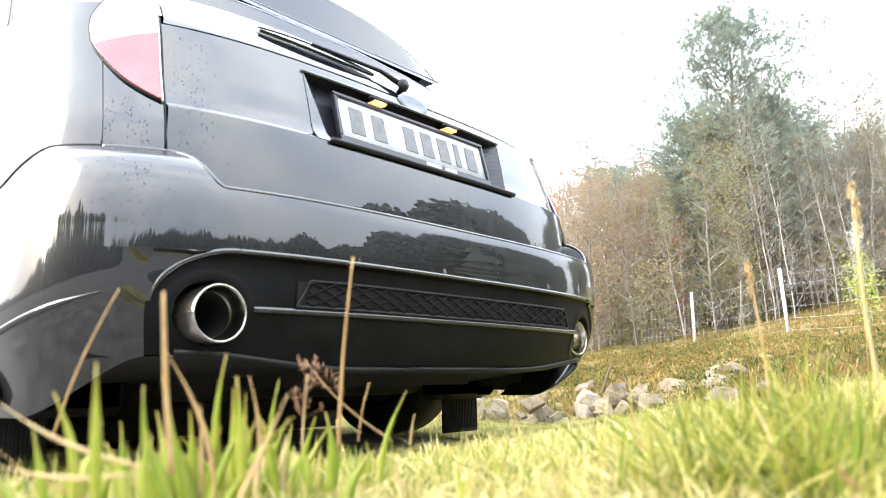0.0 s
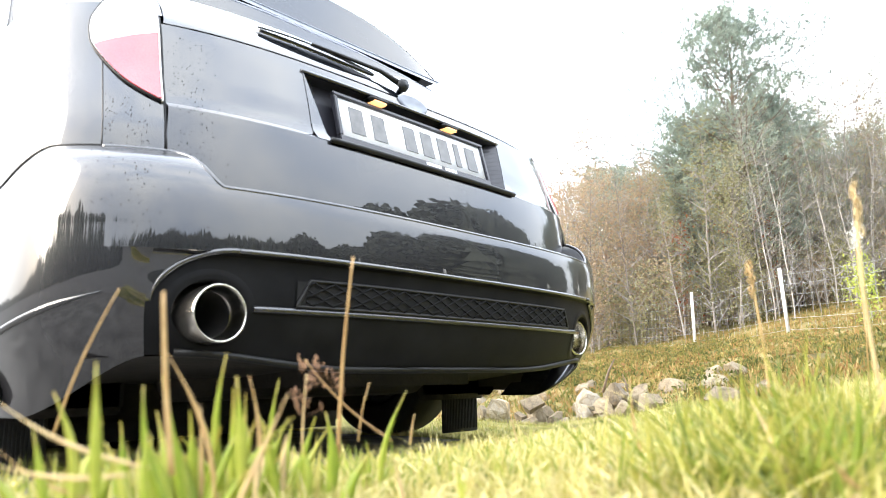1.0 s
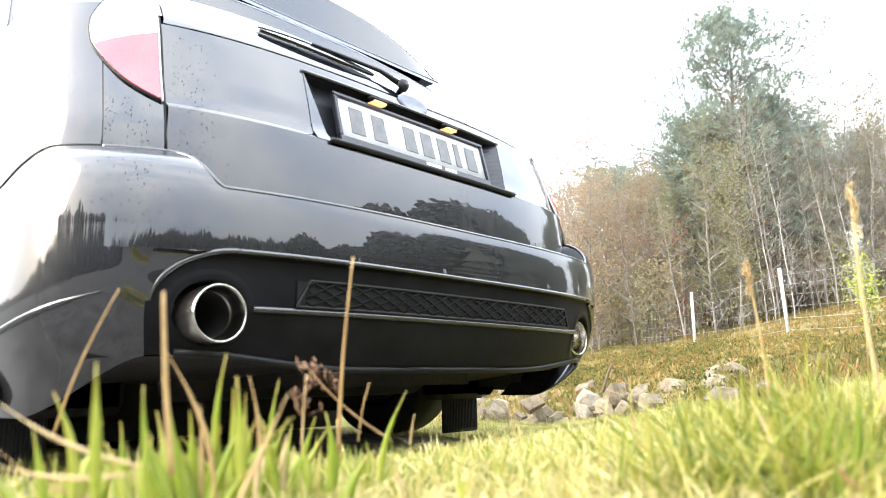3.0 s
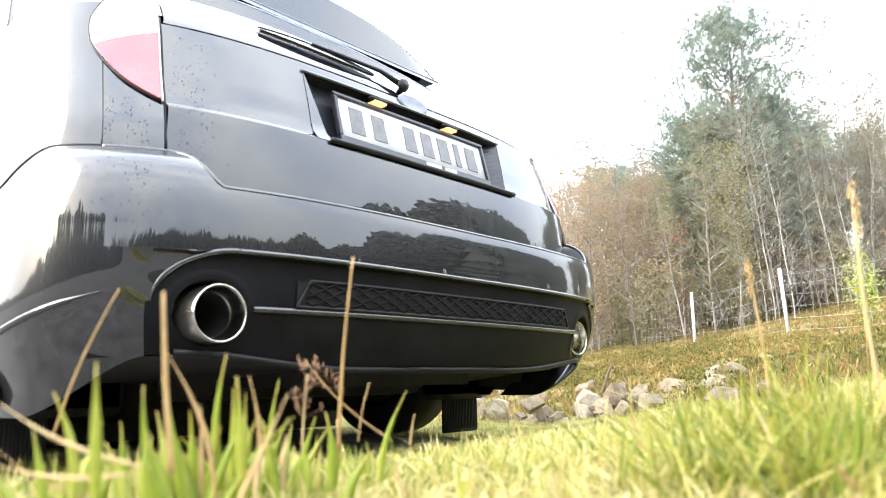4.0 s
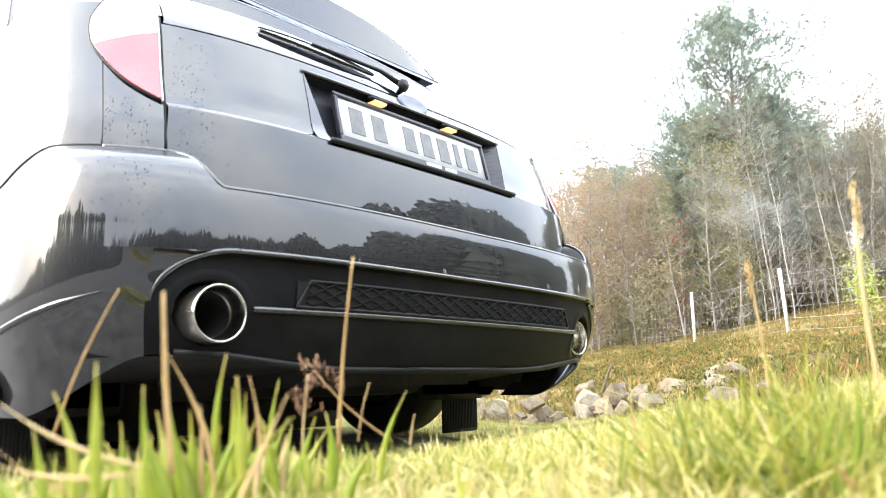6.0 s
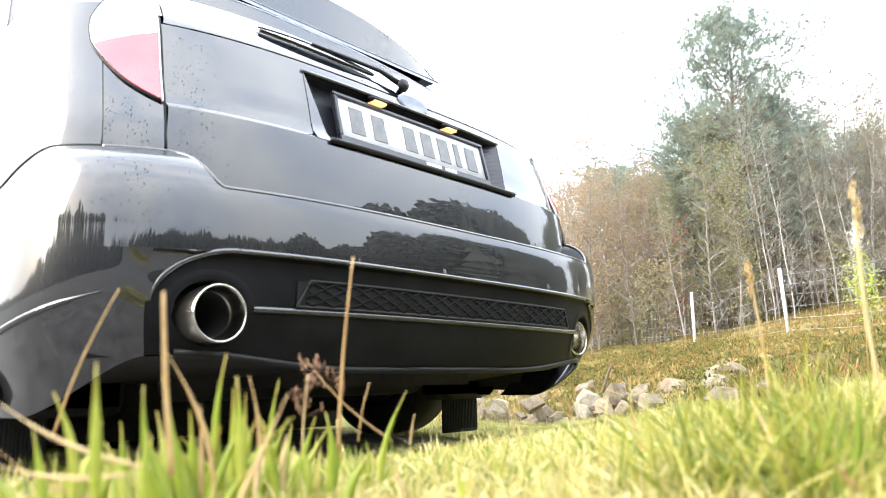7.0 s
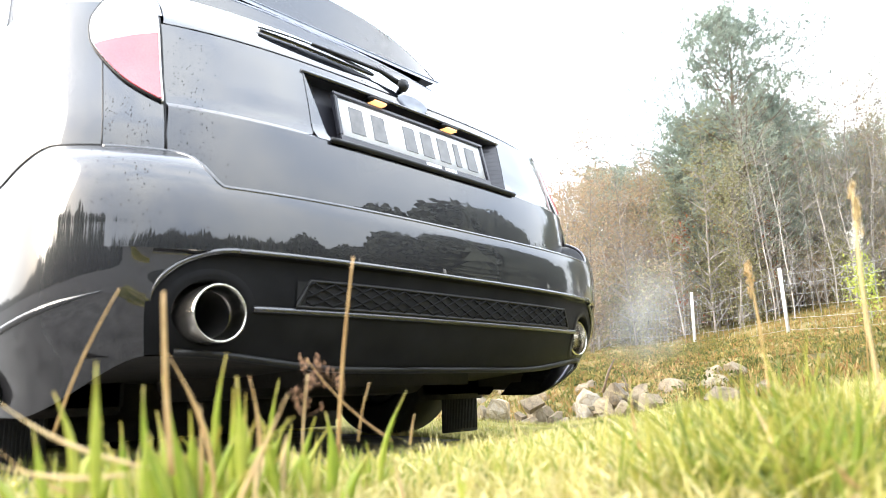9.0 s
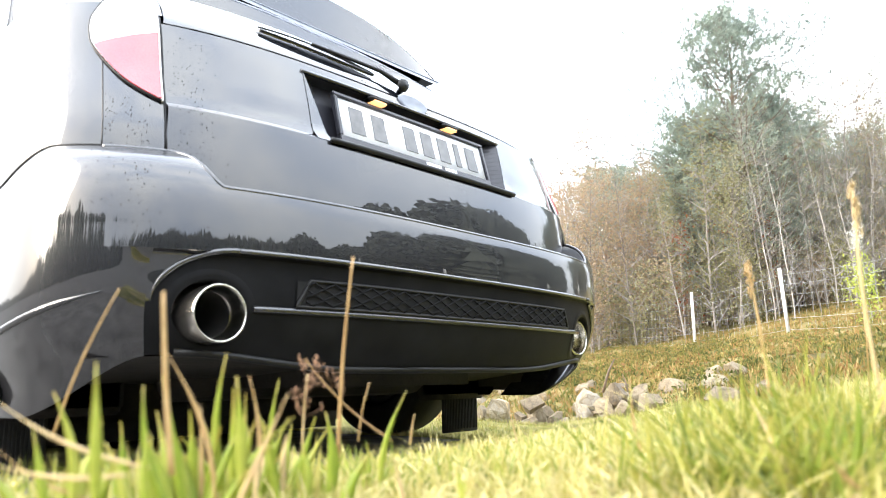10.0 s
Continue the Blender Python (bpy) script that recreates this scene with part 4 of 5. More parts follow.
thatch = []
rnd_t = random.Random(55)
while len(thatch) < 42000:
    r = 0.25 + 3.2 * rnd_t.random() ** 1.7
    a = math.atan2(FWD.y, FWD.x) + rnd_t.uniform(-0.7, 0.65)
    x, y = EYE.x + r * math.cos(a), EYE.y + r * math.sin(a)
    if not on_verge(x, y) or (-1.0 < x < 0.62 and y > -0.17 + 0.22 * x + 0.45 * max(0.0, x - 0.2)):
        thatch.append(None)
        continue
    thatch.append((x, y, height(x, y) + rnd_t.uniform(-0.003, 0.006), rnd_t.uniform(0.7, 1.3) * (1 - 0.45 * smooth01(0.8, 1.6, r))))
tagged(blades("thatch", [s for s in thatch if s], M_THATCH, tall=(0.015, 0.04), width=(0.002, 0.0035), lean=2.6, seed=4), "matted pale dry thatch between the grass", "grass", kind="stuff")
tagged(blades("grass", turf_spots(), M_GRASS), "short yellow-green autumn grass", "grass", kind="stuff")


def blade_ob(name, base, tip, w, material, label, category, bend=0.0, seg=8, twist=0.0, group=""):
    """One broad blade or straw as a thin folded strip with thickness, from base to tip."""
    base, tip = Vector(base), Vector(tip)
    d = tip - base
    across = d.cross(EYE - base).normalized()
    toward = across.cross(d).normalized()
    bm = bmesh.new()
    rows = []
    for k in range(seg + 1):
        f = k / seg
        p = d * f + across * bend * math.sin(f * math.pi) * d.length
        ww = w * (0.6 + 0.4 * smooth01(0, 0.3, f)) * (1 - smooth01(0.45, 1.0, f) * 0.85)
        rows.append([bm.verts.new(p - across * ww / 2), bm.verts.new(p - toward * ww * 0.22), bm.verts.new(p + across * ww / 2), bm.verts.new(p + toward * ww * 0.06)])
    for a, b in zip(rows, rows[1:]):
        for i in range(4):
            bm.faces.new((a[i], a[(i + 1) % 4], b[(i + 1) % 4], b[i]))
    bm.faces.new(rows[-1])
    ob = link(name, bm, material)
    ob.location = base
    return tagged(ob, label, category, group)


RIGHT = Vector((0.67560383, -0.73708681, -0.01620165))
UP = Vector((-0.12628408, -0.13734496, 0.98244017))
FOCAL = 1.2309


def spot(x, y, depth):
    """The place at that distance along the line of sight of the plan: x to the right and y upwards of it, in thousandths."""
    return EYE + (FWD + RIGHT * x / FOCAL / 1000 + UP * y / FOCAL / 1000) * depth


# tall blades close to the lens: root, tip (across, up), distance, width, straw or green
TUFTS = (
    (-615, -430, -614, -200, 0.30, 0.0028, 0), (-660, -430, -690, -238, 0.34, 0.0028, 0), (-470, -430, -530, -240, 0.36, 0.0028, 0),
    (-455, -430, -497, -212, 0.38, 0.0028, 0), (-400, -430, -495, -170, 0.40, 0.0026, 1), (-372, -430, -383, -175, 0.42, 0.0028, 0),
    (-350, -430, -365, -218, 0.40, 0.0040, 0), (-345, -420, -343, -218, 0.44, 0.0028, 1), (-282, -420, -290, -220, 0.46, 0.0028, 0),
    (-395, -460, -274, -252, 0.36, 0.0028, 1), (-205, -400, -208, -276, 0.50, 0.0045, 0), (-110, -390, -64, -250, 0.55, 0.0028, 0),
    (-430, -430, -428, -262, 0.42, 0.0028, 1), (-245, -400, -250, -345, 0.48, 0.0040, 0), (-330, -430, -300, -300, 0.40, 0.0026, 1),
    (-700, -440, -725, -320, 0.34, 0.0028, 0), (-560, -440, -600, -330, 0.36, 0.0028, 0), (-510, -440, -520, -320, 0.33, 0.0028, 0),
    (640, -430, 700, -235, 0.42, 0.0035, 0), (690, -440, 728, -200, 0.40, 0.0030, 0), (420, -440, 330, -220, 0.60, 0.0030, 1),
    (660, -440, 740, -420, 0.30, 0.0035, 1), (130, -420, 112, -270, 0.75, 0.0030, 1),
    (-180, -440, -130, -350, 0.42, 0.0045, 0), (-60, -440, -90, -360, 0.45, 0.0026, 1), (40, -440, 20, -370, 0.42, 0.0040, 0),
)
for k, (xa, ya, xb, yb, dep, w, dry) in enumerate(TUFTS):
    blade_ob("dry_grass" if dry else "tall_grass", spot(xa, ya - 60, dep * 0.98), spot(xb, yb - 14 * math.sin(k * 1.7) ** 2, dep), w * (1.75 if not dry else 1.1), M_STRAW if dry else M_BLADE,
             "dry tan grass blade standing in the turf" if dry else "broad fresh green grass blade in the turf", "grass blade", bend=0.09 * math.sin(k * 2.1), group="tall grass blades")
# arching tufts
def tuft(x, y, dep, count, tall, seed, label):
    root = spot(x, y, dep)
    rnd = random.Random(seed)
    spots = [(rnd.gauss(0, 0.028), rnd.gauss(0, 0.028), 0, rnd.uniform(0.6, 1.2)) for _ in range(count)]
    ob = blades("grass_tuft", spots, M_TUFT if x > 450 or x < -280 else M_GRASS, seg=5, width=(0.0022, 0.0042), tall=(tall * 0.6, tall), lean=1.3, seed=seed)
    ob.location = (root.x, root.y, height(root.x, root.y) - 0.004)
    return tagged(ob, label, "grass tuft", "grass tufts", "stuff")


for k, (x, y, dep, count, tall) in enumerate(((620, -420, 0.55, 90, 0.13), (700, -400, 0.62, 80, 0.14), (540, -420, 0.60, 70, 0.11), (770, -420, 0.52, 70, 0.13), (420, -430, 0.55, 60, 0.09),
                                               (300, -430, 0.65, 60, 0.08), (-380, -430, 0.52, 70, 0.10), (-500, -430, 0.48, 60, 0.10), (-650, -430, 0.46, 60, 0.10), (-200, -430, 0.62, 50, 0.08),
                                               (100, -430, 0.60, 60, 0.07), (660, -330, 1.00, 80, 0.14), (480, -330, 1.1, 70, 0.12), (-300, -430, 0.56, 60, 0.09), (-60, -430, 0.58, 60, 0.07), (-450, -430, 0.40, 60, 0.085), (-560, -430, 0.40, 60, 0.08), (-360, -430, 0.44, 60, 0.085), (-720, -430, 0.42, 60, 0.085), (560, -430, 0.42, 60, 0.10), (660, -430, 0.42, 70, 0.10), (480, -430, 0.45, 60, 0.085))):
    tuft(x, y, dep, int(count * (2.4 if x > 450 else 1.2)), tall * (0.95 if x > 400 else 0.6 if x < -250 else 0.8) * (0.6 if dep > 0.8 else 1.0), 200 + k, "dense arching tuft of green and yellow grass")
# fans of fresh blades, each blade a part of its clump
def clump(x, y, dep, count, spread, tall, w, seed):
    rnd = random.Random(seed)
    root = spot(x, y, dep)
    root.z = height(root.x, root.y) - 0.005
    cl = tagged(new("grass_clump"), "fan of fresh green blades with yellowing tips", "grass clump", "grass clumps")
    cl.location = root
    for k in range(count):
        f0 = rnd.uniform(-1, 1)
        lean = RIGHT * f0 * spread + Vector((FWD.x, FWD.y, 0)) * rnd.uniform(-0.25, 0.25)
        base = RIGHT * f0 * 0.010 + Vector((rnd.gauss(0, 0.004), rnd.gauss(0, 0.004), 0))
        h = tall * rnd.uniform(0.6, 1.0)
        curl = rnd.uniform(0.3, 1.0)
        pts = [base + Vector((0, 0, h)) * t + lean * h * (0.35 * t + curl * t * t * 0.65) - Vector((0, 0, h * 0.18 * t * t * abs(f0))) for t in [i / 7 for i in range(8)]]
        bm = bmesh.new()
        rows = []
        turn = rnd.uniform(-0.6, 0.6)
        for i, p in enumerate(pts):
            t = i / 7
            d = (pts[min(i + 1, 7)] - pts[max(i - 1, 0)]).normalized()
            across = d.cross(FWD).normalized()
            across = Matrix.Rotation(turn + t * 0.5, 3, d) @ across
            out = d.cross(across)
            ww = w * rnd.uniform(0.9, 1.1) * (0.7 + 0.3 * smooth01(0, 0.3, t)) * (1 - 0.85 * smooth01(0.55, 1.0, t))
            rows.append([bm.verts.new(p - across * ww / 2), bm.verts.new(p + out * ww * 0.25), bm.verts.new(p + across * ww / 2), bm.verts.new(p + out * ww * 0.12)])
        for a, b in zip(rows, rows[1:]):
            for i in range(4):
                bm.faces.new((a[i], a[(i + 1) % 4], b[(i + 1) % 4], b[i]))
        part("blade", bm, M_STRAW if rnd.random() < 0.12 else M_BLADE, cl)


for k, (x, y, dep, count, spread, tall, w) in enumerate(((-440, -430, 0.40, 13, 0.55, 0.100, 0.0034), (-370, -430, 0.46, 11, 0.40, 0.105, 0.0032), (-650, -430, 0.37, 10, 0.6, 0.085, 0.0034), (-290, -430, 0.50, 9, 0.4, 0.090, 0.0032),
                                                         (-520, -430, 0.44, 9, 0.6, 0.085, 0.0032), (650, -430, 0.42, 14, 0.8, 0.105, 0.0034), (560, -430, 0.44, 12, 0.8, 0.085, 0.0032), (740, -420, 0.46, 12, 0.7, 0.115, 0.0032),
                                                         (430, -430, 0.48, 9, 0.8, 0.070, 0.0030), (-130, -430, 0.56, 8, 0.6, 0.060, 0.0030), (690, -300, 0.9, 12, 0.7, 0.13, 0.004))):
    clump(x, y, dep, count, spread, tall * (0.55 if dep > 0.8 else 0.85 if x > 400 else 1.0), w * 1.9, 400 + k)
# fallen straws lying over the tuft
for xa, ya, xb, yb, dep, w in ((-520, -388, -800, -262, 0.33, 0.0022), (-560, -400, -800, -380, 0.30, 0.0022), (740, -425, 690, -375, 0.33, 0.0025), (-610, -450, -800, -345, 0.36, 0.0014)):
    blade_ob("fallen_straw", spot(xa, ya, dep), spot(xb, yb, dep), w, M_STRAW, "bent dry straw lying over green grass", "grass straw", bend=-0.06, group="fallen straws")


def stalk(name, root, tip, r, label, bend=0.02, head=None, material=None):
    """A thin upright straw with its own root, and a seed head where it has one."""
    root, tip = Vector(root), Vector(tip)
    d = tip - root
    side = d.cross(FWD).normalized()
    pts = [d * f + side * bend * d.length * math.sin(f * math.pi) for f in [i / 12 for i in range(13)]]
    base = tagged(new(name), label, "grass stalk", "seed stalks")
    base.location = root
    part("stem", tube_bm(pts, [r * (1 - 0.45 * i / 12) for i in range(13)], 6), material or M_STRAW, base)
    rnd = random.Random(len(name) + int(abs(root.x) * 1000))
    if head == "spike":
        hb = bmesh.new()
        for i in range(46):
            f = 0.80 + 0.21 * i / 46
            p = d * f
            a = rnd.uniform(0, 6.28)
            o = (side * math.cos(a) + FWD * math.sin(a)) * r * rnd.uniform(1.2, 2.6) * (1.1 - abs(f - 0.9) * 5)
            tube_bm([p + o * 0.3, p + o + d.normalized() * 0.002, p + o * 1.1 + d.normalized() * 0.0055], [0.0005, 0.0009, 0.0002], 4, bm=hb)
        part("seed_head", hb, M_STRAW, base)
    if head == "panicle":
        hb = bmesh.new()
        for i in range(16):
            f = 0.55 + 0.45 * i / 16
            p = d * f
            a = rnd.uniform(0, 6.28)
            o = (side * math.cos(a) + FWD * math.sin(a) * 0.5) * rnd.uniform(0.004, 0.010) * (1.25 - f) * 2
            e = p + o + d.normalized() * 0.006
            tube_bm([p, e], 0.0003, 4, bm=hb)
            for _ in range(3):
                j = Vector((rnd.gauss(0, 1), rnd.gauss(0, 1), rnd.gauss(0, 1))) * 0.0015
                tube_bm([e + j, e + j + Vector((0.0005, 0, 0.0012)), e + j + Vector((0.0008, 0, 0.0028))], [0.0003, 0.0006, 0.0002], 5, bm=hb)
        part("seed_head", hb, M_SEED, base)
    return base


STALKS = {
    "tall": stalk("straw_stalk", spot(-186, -370, 0.55), spot(-159, -14, 0.55), 0.0018, "tall orange-tan straw stalk without a head", 0.012),
    "side": stalk("straw_stalk", spot(-480, -400, 0.36), spot(-495, -75, 0.36), 0.0017, "blurred tan straw stalk in front of the bumper", 0.01),
    "thin": stalk("straw_stalk", spot(-690, -330, 0.50), spot(-573, -70, 0.50), 0.0011, "thin pale straw stalk leaning aside", 0.03),
    "brown": stalk("seed_stalk", spot(-90, -340, 0.56), spot(-246, -196, 0.56), 0.0008, "brown feathery seed head on a bowed stalk", 0.05, "panicle"),
    "twin": stalk("seed_stalk", spot(-248, -400, 0.52), spot(-240, -222, 0.52), 0.0011, "short tan stalk with small side buds", 0.02, "panicle"),
    "bud": stalk("seed_stalk", spot(-150, -340, 0.58), spot(-130, -236, 0.58), 0.0008, "small tan bud stalk", 0.03),
    "bud2": stalk("seed_stalk", spot(-58, -345, 0.60), spot(-50, -292, 0.60), 0.0010, "small tan bud stalk", 0.02),
    "spike": stalk("seed_stalk", spot(585, -330, 0.80), spot(538, -28, 0.80), 0.0022, "pale straw stalk with a soft seed spike", -0.02, "spike"),
    "spike2": stalk("seed_stalk", spot(790, -330, 0.55), spot(724, 108, 0.55), 0.0018, "blurred tan seed spike close by", 0.02, "spike"),
}


# white seed fluff and bare sticks
def fluff():
    rnd = random.Random(8)
    root, top = spot(760, -330, 0.95), spot(728, 30, 0.95)
    ob = tagged(new("cotton_stalk"), "thin dry stalk with white seed fluff", "grass stalk", "seed stalks")
    ob.location = root
    part("stem", tube_bm([Vector((0, 0, 0)), (top - root) * 0.5 + RIGHT * 0.004, top - root], 0.0009, 6), M_STRAW, ob)
    fb = bmesh.new()
    for _ in range(130):
        d = Vector((rnd.gauss(0, 0.5), rnd.gauss(0, 0.5), rnd.gauss(0, 0.9))).normalized()
        p = (top - root) + Vector((0, 0, rnd.uniform(-0.022, 0.008)))
        tube_bm([p, p + d * rnd.uniform(0.006, 0.014)], 0.0003, 3, bm=fb, caps=False)
    part("seed_fluff", fb, M_FLUFF, ob, "white seed fluff")


fluff()
for (xa, ya), (xb, yb), dep, r in (((282, -242), (303, -195), 6.0, 0.012), ((330, -262), (318, -222), 6.1, 0.008), ((165, -275), (140, -262), 6.3, 0.008)):
    a, b = spot(xa, ya, dep), spot(xb, yb, dep)
    m = (a + b) / 2 + Vector((0.01, 0, 0.012))
    st = link("dry_stick", tube_bm([Vector((0, 0, -0.06)), m - a, b - a], [r, r * 0.8, r * 0.4], 6), M_PBARK)
    st.location = a
    tagged(st, "bare broken stick leaning among the rocks", "stick", "sticks on the bank")


# ================= rocks on the bank =================
def rock(seed, size, squash, label):
    rnd = random.Random(seed)
    bm = bmesh.new()
    bmesh.ops.create_cube(bm, size=1.5)
    bmesh.ops.subdivide_edges(bm, edges=bm.edges[:], cuts=6, use_grid_fill=True)
    skew = Vector((rnd.uniform(-0.35, 0.35), rnd.uniform(-0.35, 0.35), rnd.uniform(-0.2, 0.2)))
    # split faces: a few flat cuts, then roughness
    cuts = [(Vector((rnd.gauss(0, 1), rnd.gauss(0, 1), rnd.gauss(0, 0.8))).normalized(), rnd.uniform(0.50, 0.85)) for _ in range(8)]
    for v in bm.verts:
        v.co = v.co.lerp(v.co.normalized(), 0.25)
        v.co += Vector((skew.x * v.co.z, skew.y * v.co.x, skew.z * v.co.y))
        for n, d in cuts:
            k = v.co.dot(n) - d
            if k > 0:
                v.co -= n * k
        v.co += v.co.normalized() * (0.04 * noise.noise(v.co * 2.2 + Vector((seed, 0, 0))) + 0.07 * noise.noise(v.co * 6 + Vector((seed, 3, 0))))
        v.co = Vector((v.co.x * size * squash[0], v.co.y * size * squash[1], v.co.z * size * squash[2]))
    ob = link("rock", bm, M_ROCK, smooth=False)
    return tagged(ob, label, "rock", "rocks along the bank")


def put_rocks():
    lab = "pale split granite rock half sunk in the moss"
    kinds = [rock(k + 1, 1.0, sq, lab) for k, sq in enumerate(((1, 0.8, 0.75), (0.8, 1, 0.9), (1.1, 0.7, 0.6), (0.9, 0.9, 1.1), (1.2, 0.9, 0.5)))]
    rnd = random.Random(21)
    # the larger rocks: across, up, distance, half size
    spots = [(421, -240, 6.2, 0.19), (346, -252, 6.1, 0.17), (296, -265, 6.0, 0.18), (256, -262, 6.1, 0.13), (151, -298, 5.9, 0.13), (211, -303, 5.8, 0.13), (86, -292, 6.0, 0.17),
             (60, -305, 5.8, 0.13), (110, -318, 5.6, 0.12), (180, -314, 5.7, 0.10), (240, -300, 5.7, 0.11), (320, -290, 5.7, 0.13), (380, -280, 5.7, 0.13), (486, -252, 6.2, 0.10), (455, -264, 6.0, 0.11),
             (520, -247, 6.4, 0.08), (576, -212, 8.4, 0.14), (548, -202, 8.8, 0.09), (690, -180, 10.0, 0.17), (722, -170, 10.2, 0.12), (655, -160, 10.5, 0.10), (735, -202, 8.8, 0.10), (30, -290, 6.2, 0.15)]
    n = 0
    for x, y, d, sz in spots:
        p = spot(x, y - 14, d)
        src = kinds[n % 5]
        n += 1
        ob = copy_thing(src, pose(p.x, p.y, p.z, rnd.uniform(-25, 25), rnd.uniform(-25, 25), rnd.uniform(0, 360)))
        ob.scale = (sz * 1.02,) * 3
    for x, y, d in [(rnd.uniform(20, 500), 0, rnd.uniform(5.4, 6.5)) for _ in range(34)]:
        p = spot(x, -320 + 0.14 * x + rnd.uniform(-14, 22), d)
        ob = copy_thing(kinds[rnd.randrange(5)], pose(p.x, p.y, p.z, rnd.uniform(-40, 40), rnd.uniform(-40, 40), rnd.uniform(0, 360)))
        ob.scale = (rnd.uniform(0.05, 0.13),) * 3
    for _ in range(60):
        b = rnd.uniform(3.1, 4.6)
        al = rnd.uniform(-3, 12)
        x = EYE.x + BANK_N.x * b + 0.476 * al
        y = EYE.y + BANK_N.y * b + 0.879 * al
        sz = rnd.uniform(0.05, 0.15)
        if unseen_gravel(x, y) > 0.1:
            continue
        ob = copy_thing(kinds[rnd.randrange(5)], pose(x, y, height(x, y) + sz * 0.15, rnd.uniform(-30, 30), rnd.uniform(-30, 30), rnd.uniform(0, 360)))
        ob.scale = (sz,) * 3
    for k in kinds:
        bpy.data.objects.remove(k)


put_rocks()


# ================= heather and moss on the bank =================
def heath():
    rnd = random.Random(31)
    verts, faces = [], []
    for _ in range(28000):
        b = 2.9 + 13 * rnd.random() ** 1.5
        al = rnd.uniform(-6, 14)
        x = EYE.x + BANK_N.x * b + 0.476 * al
        y = EYE.y + BANK_N.y * b + 0.879 * al
        if unseen_gravel(x, y) > 0.2 or (noise.noise((x * 0.9, y * 0.9, 12)) < -0.25 and rnd.random() < 0.6):
            continue
        z = height(x, y)
        r = rnd.uniform(0.03, 0.085) * (1.1 + 0.5 * noise.noise((x * 0.8, y * 0.8, 20)))
        for _ in range(10):
            a, e = rnd.uniform(0, 6.28), rnd.uniform(0.1, 1.5)
            d = Vector((math.cos(a) * math.cos(e), math.sin(a) * math.cos(e), math.sin(e)))
            t = Matrix.Rotation(rnd.uniform(0, 6.28), 3, d) @ d.orthogonal().normalized() * rnd.uniform(0.004, 0.008)
            p = Vector((x + rnd.gauss(0, 0.02), y + rnd.gauss(0, 0.02), z - 0.01))
            tip = p + d * r * rnd.uniform(0.7, 1.5)
            i = len(verts)
            verts += [p - t * 0.5, p + t * 0.5, p.lerp(tip, 0.6) + t, tip, p.lerp(tip, 0.6) - t]
            faces.append((i, i + 1, i + 2, i + 3, i + 4))
    return tagged(raw("heather", verts, faces, M_HEATH), "low heather, moss and rust-brown scrub", "heather", kind="stuff")


heath()


def moss():
    rnd = random.Random(33)
    verts, faces = [], []
    for _ in range(6000):
        b = 3.6 + 5.5 * rnd.random() ** 1.2
        al = rnd.uniform(-9, 14)
        x = EYE.x + BANK_N.x * b + 0.476 * al
        y = EYE.y + BANK_N.y * b + 0.879 * al
        if unseen_gravel(x, y) > 0.2:
            continue
        if noise.noise((x * 1.1, y * 1.1, 40)) < -0.02:
            continue
        z = height(x, y)
        r = rnd.uniform(0.07, 0.20)
        for _ in range(26):
            a, e = rnd.uniform(0, 6.28), rnd.uniform(0.0, 1.5)
            d = Vector((math.cos(a) * math.cos(e), math.sin(a) * math.cos(e), 0.75 * math.sin(e)))
            t = d.orthogonal().normalized()
            t = Matrix.Rotation(rnd.uniform(0, 6.28), 3, d) @ t
            q = Vector((x, y, z - 0.02)) + d * r
            s = rnd.uniform(0.010, 0.022)
            i = len(verts)
            verts += [q - t * s * 0.6, q + d * s * 2.2, q + t * s * 0.6]
            faces.append((i, i + 1, i + 2))
    return tagged(raw("moss", verts, faces, M_MOSS), "dark green moss and low bilberry cushions", "moss", kind="stuff")


moss()
bank_grass = []
rnd_b = random.Random(77)
for _ in range(7000):
    b, al = rnd_b.uniform(2.6, 13), rnd_b.uniform(-9, 14)
    x, y = EYE.x + BANK_N.x * b + 0.476 * al, EYE.y + BANK_N.y * b + 0.879 * al
    if unseen_gravel(x, y) < 0.2:
        bank_grass.append((x, y, height(x, y), rnd_b.uniform(0.5, 1.5)))
tagged(blades("moor_grass", bank_grass, M_GRASS, width=(0.003, 0.006), tall=(0.05, 0.12), seed=9), "tufts of pale moor grass", "grass", kind="stuff")


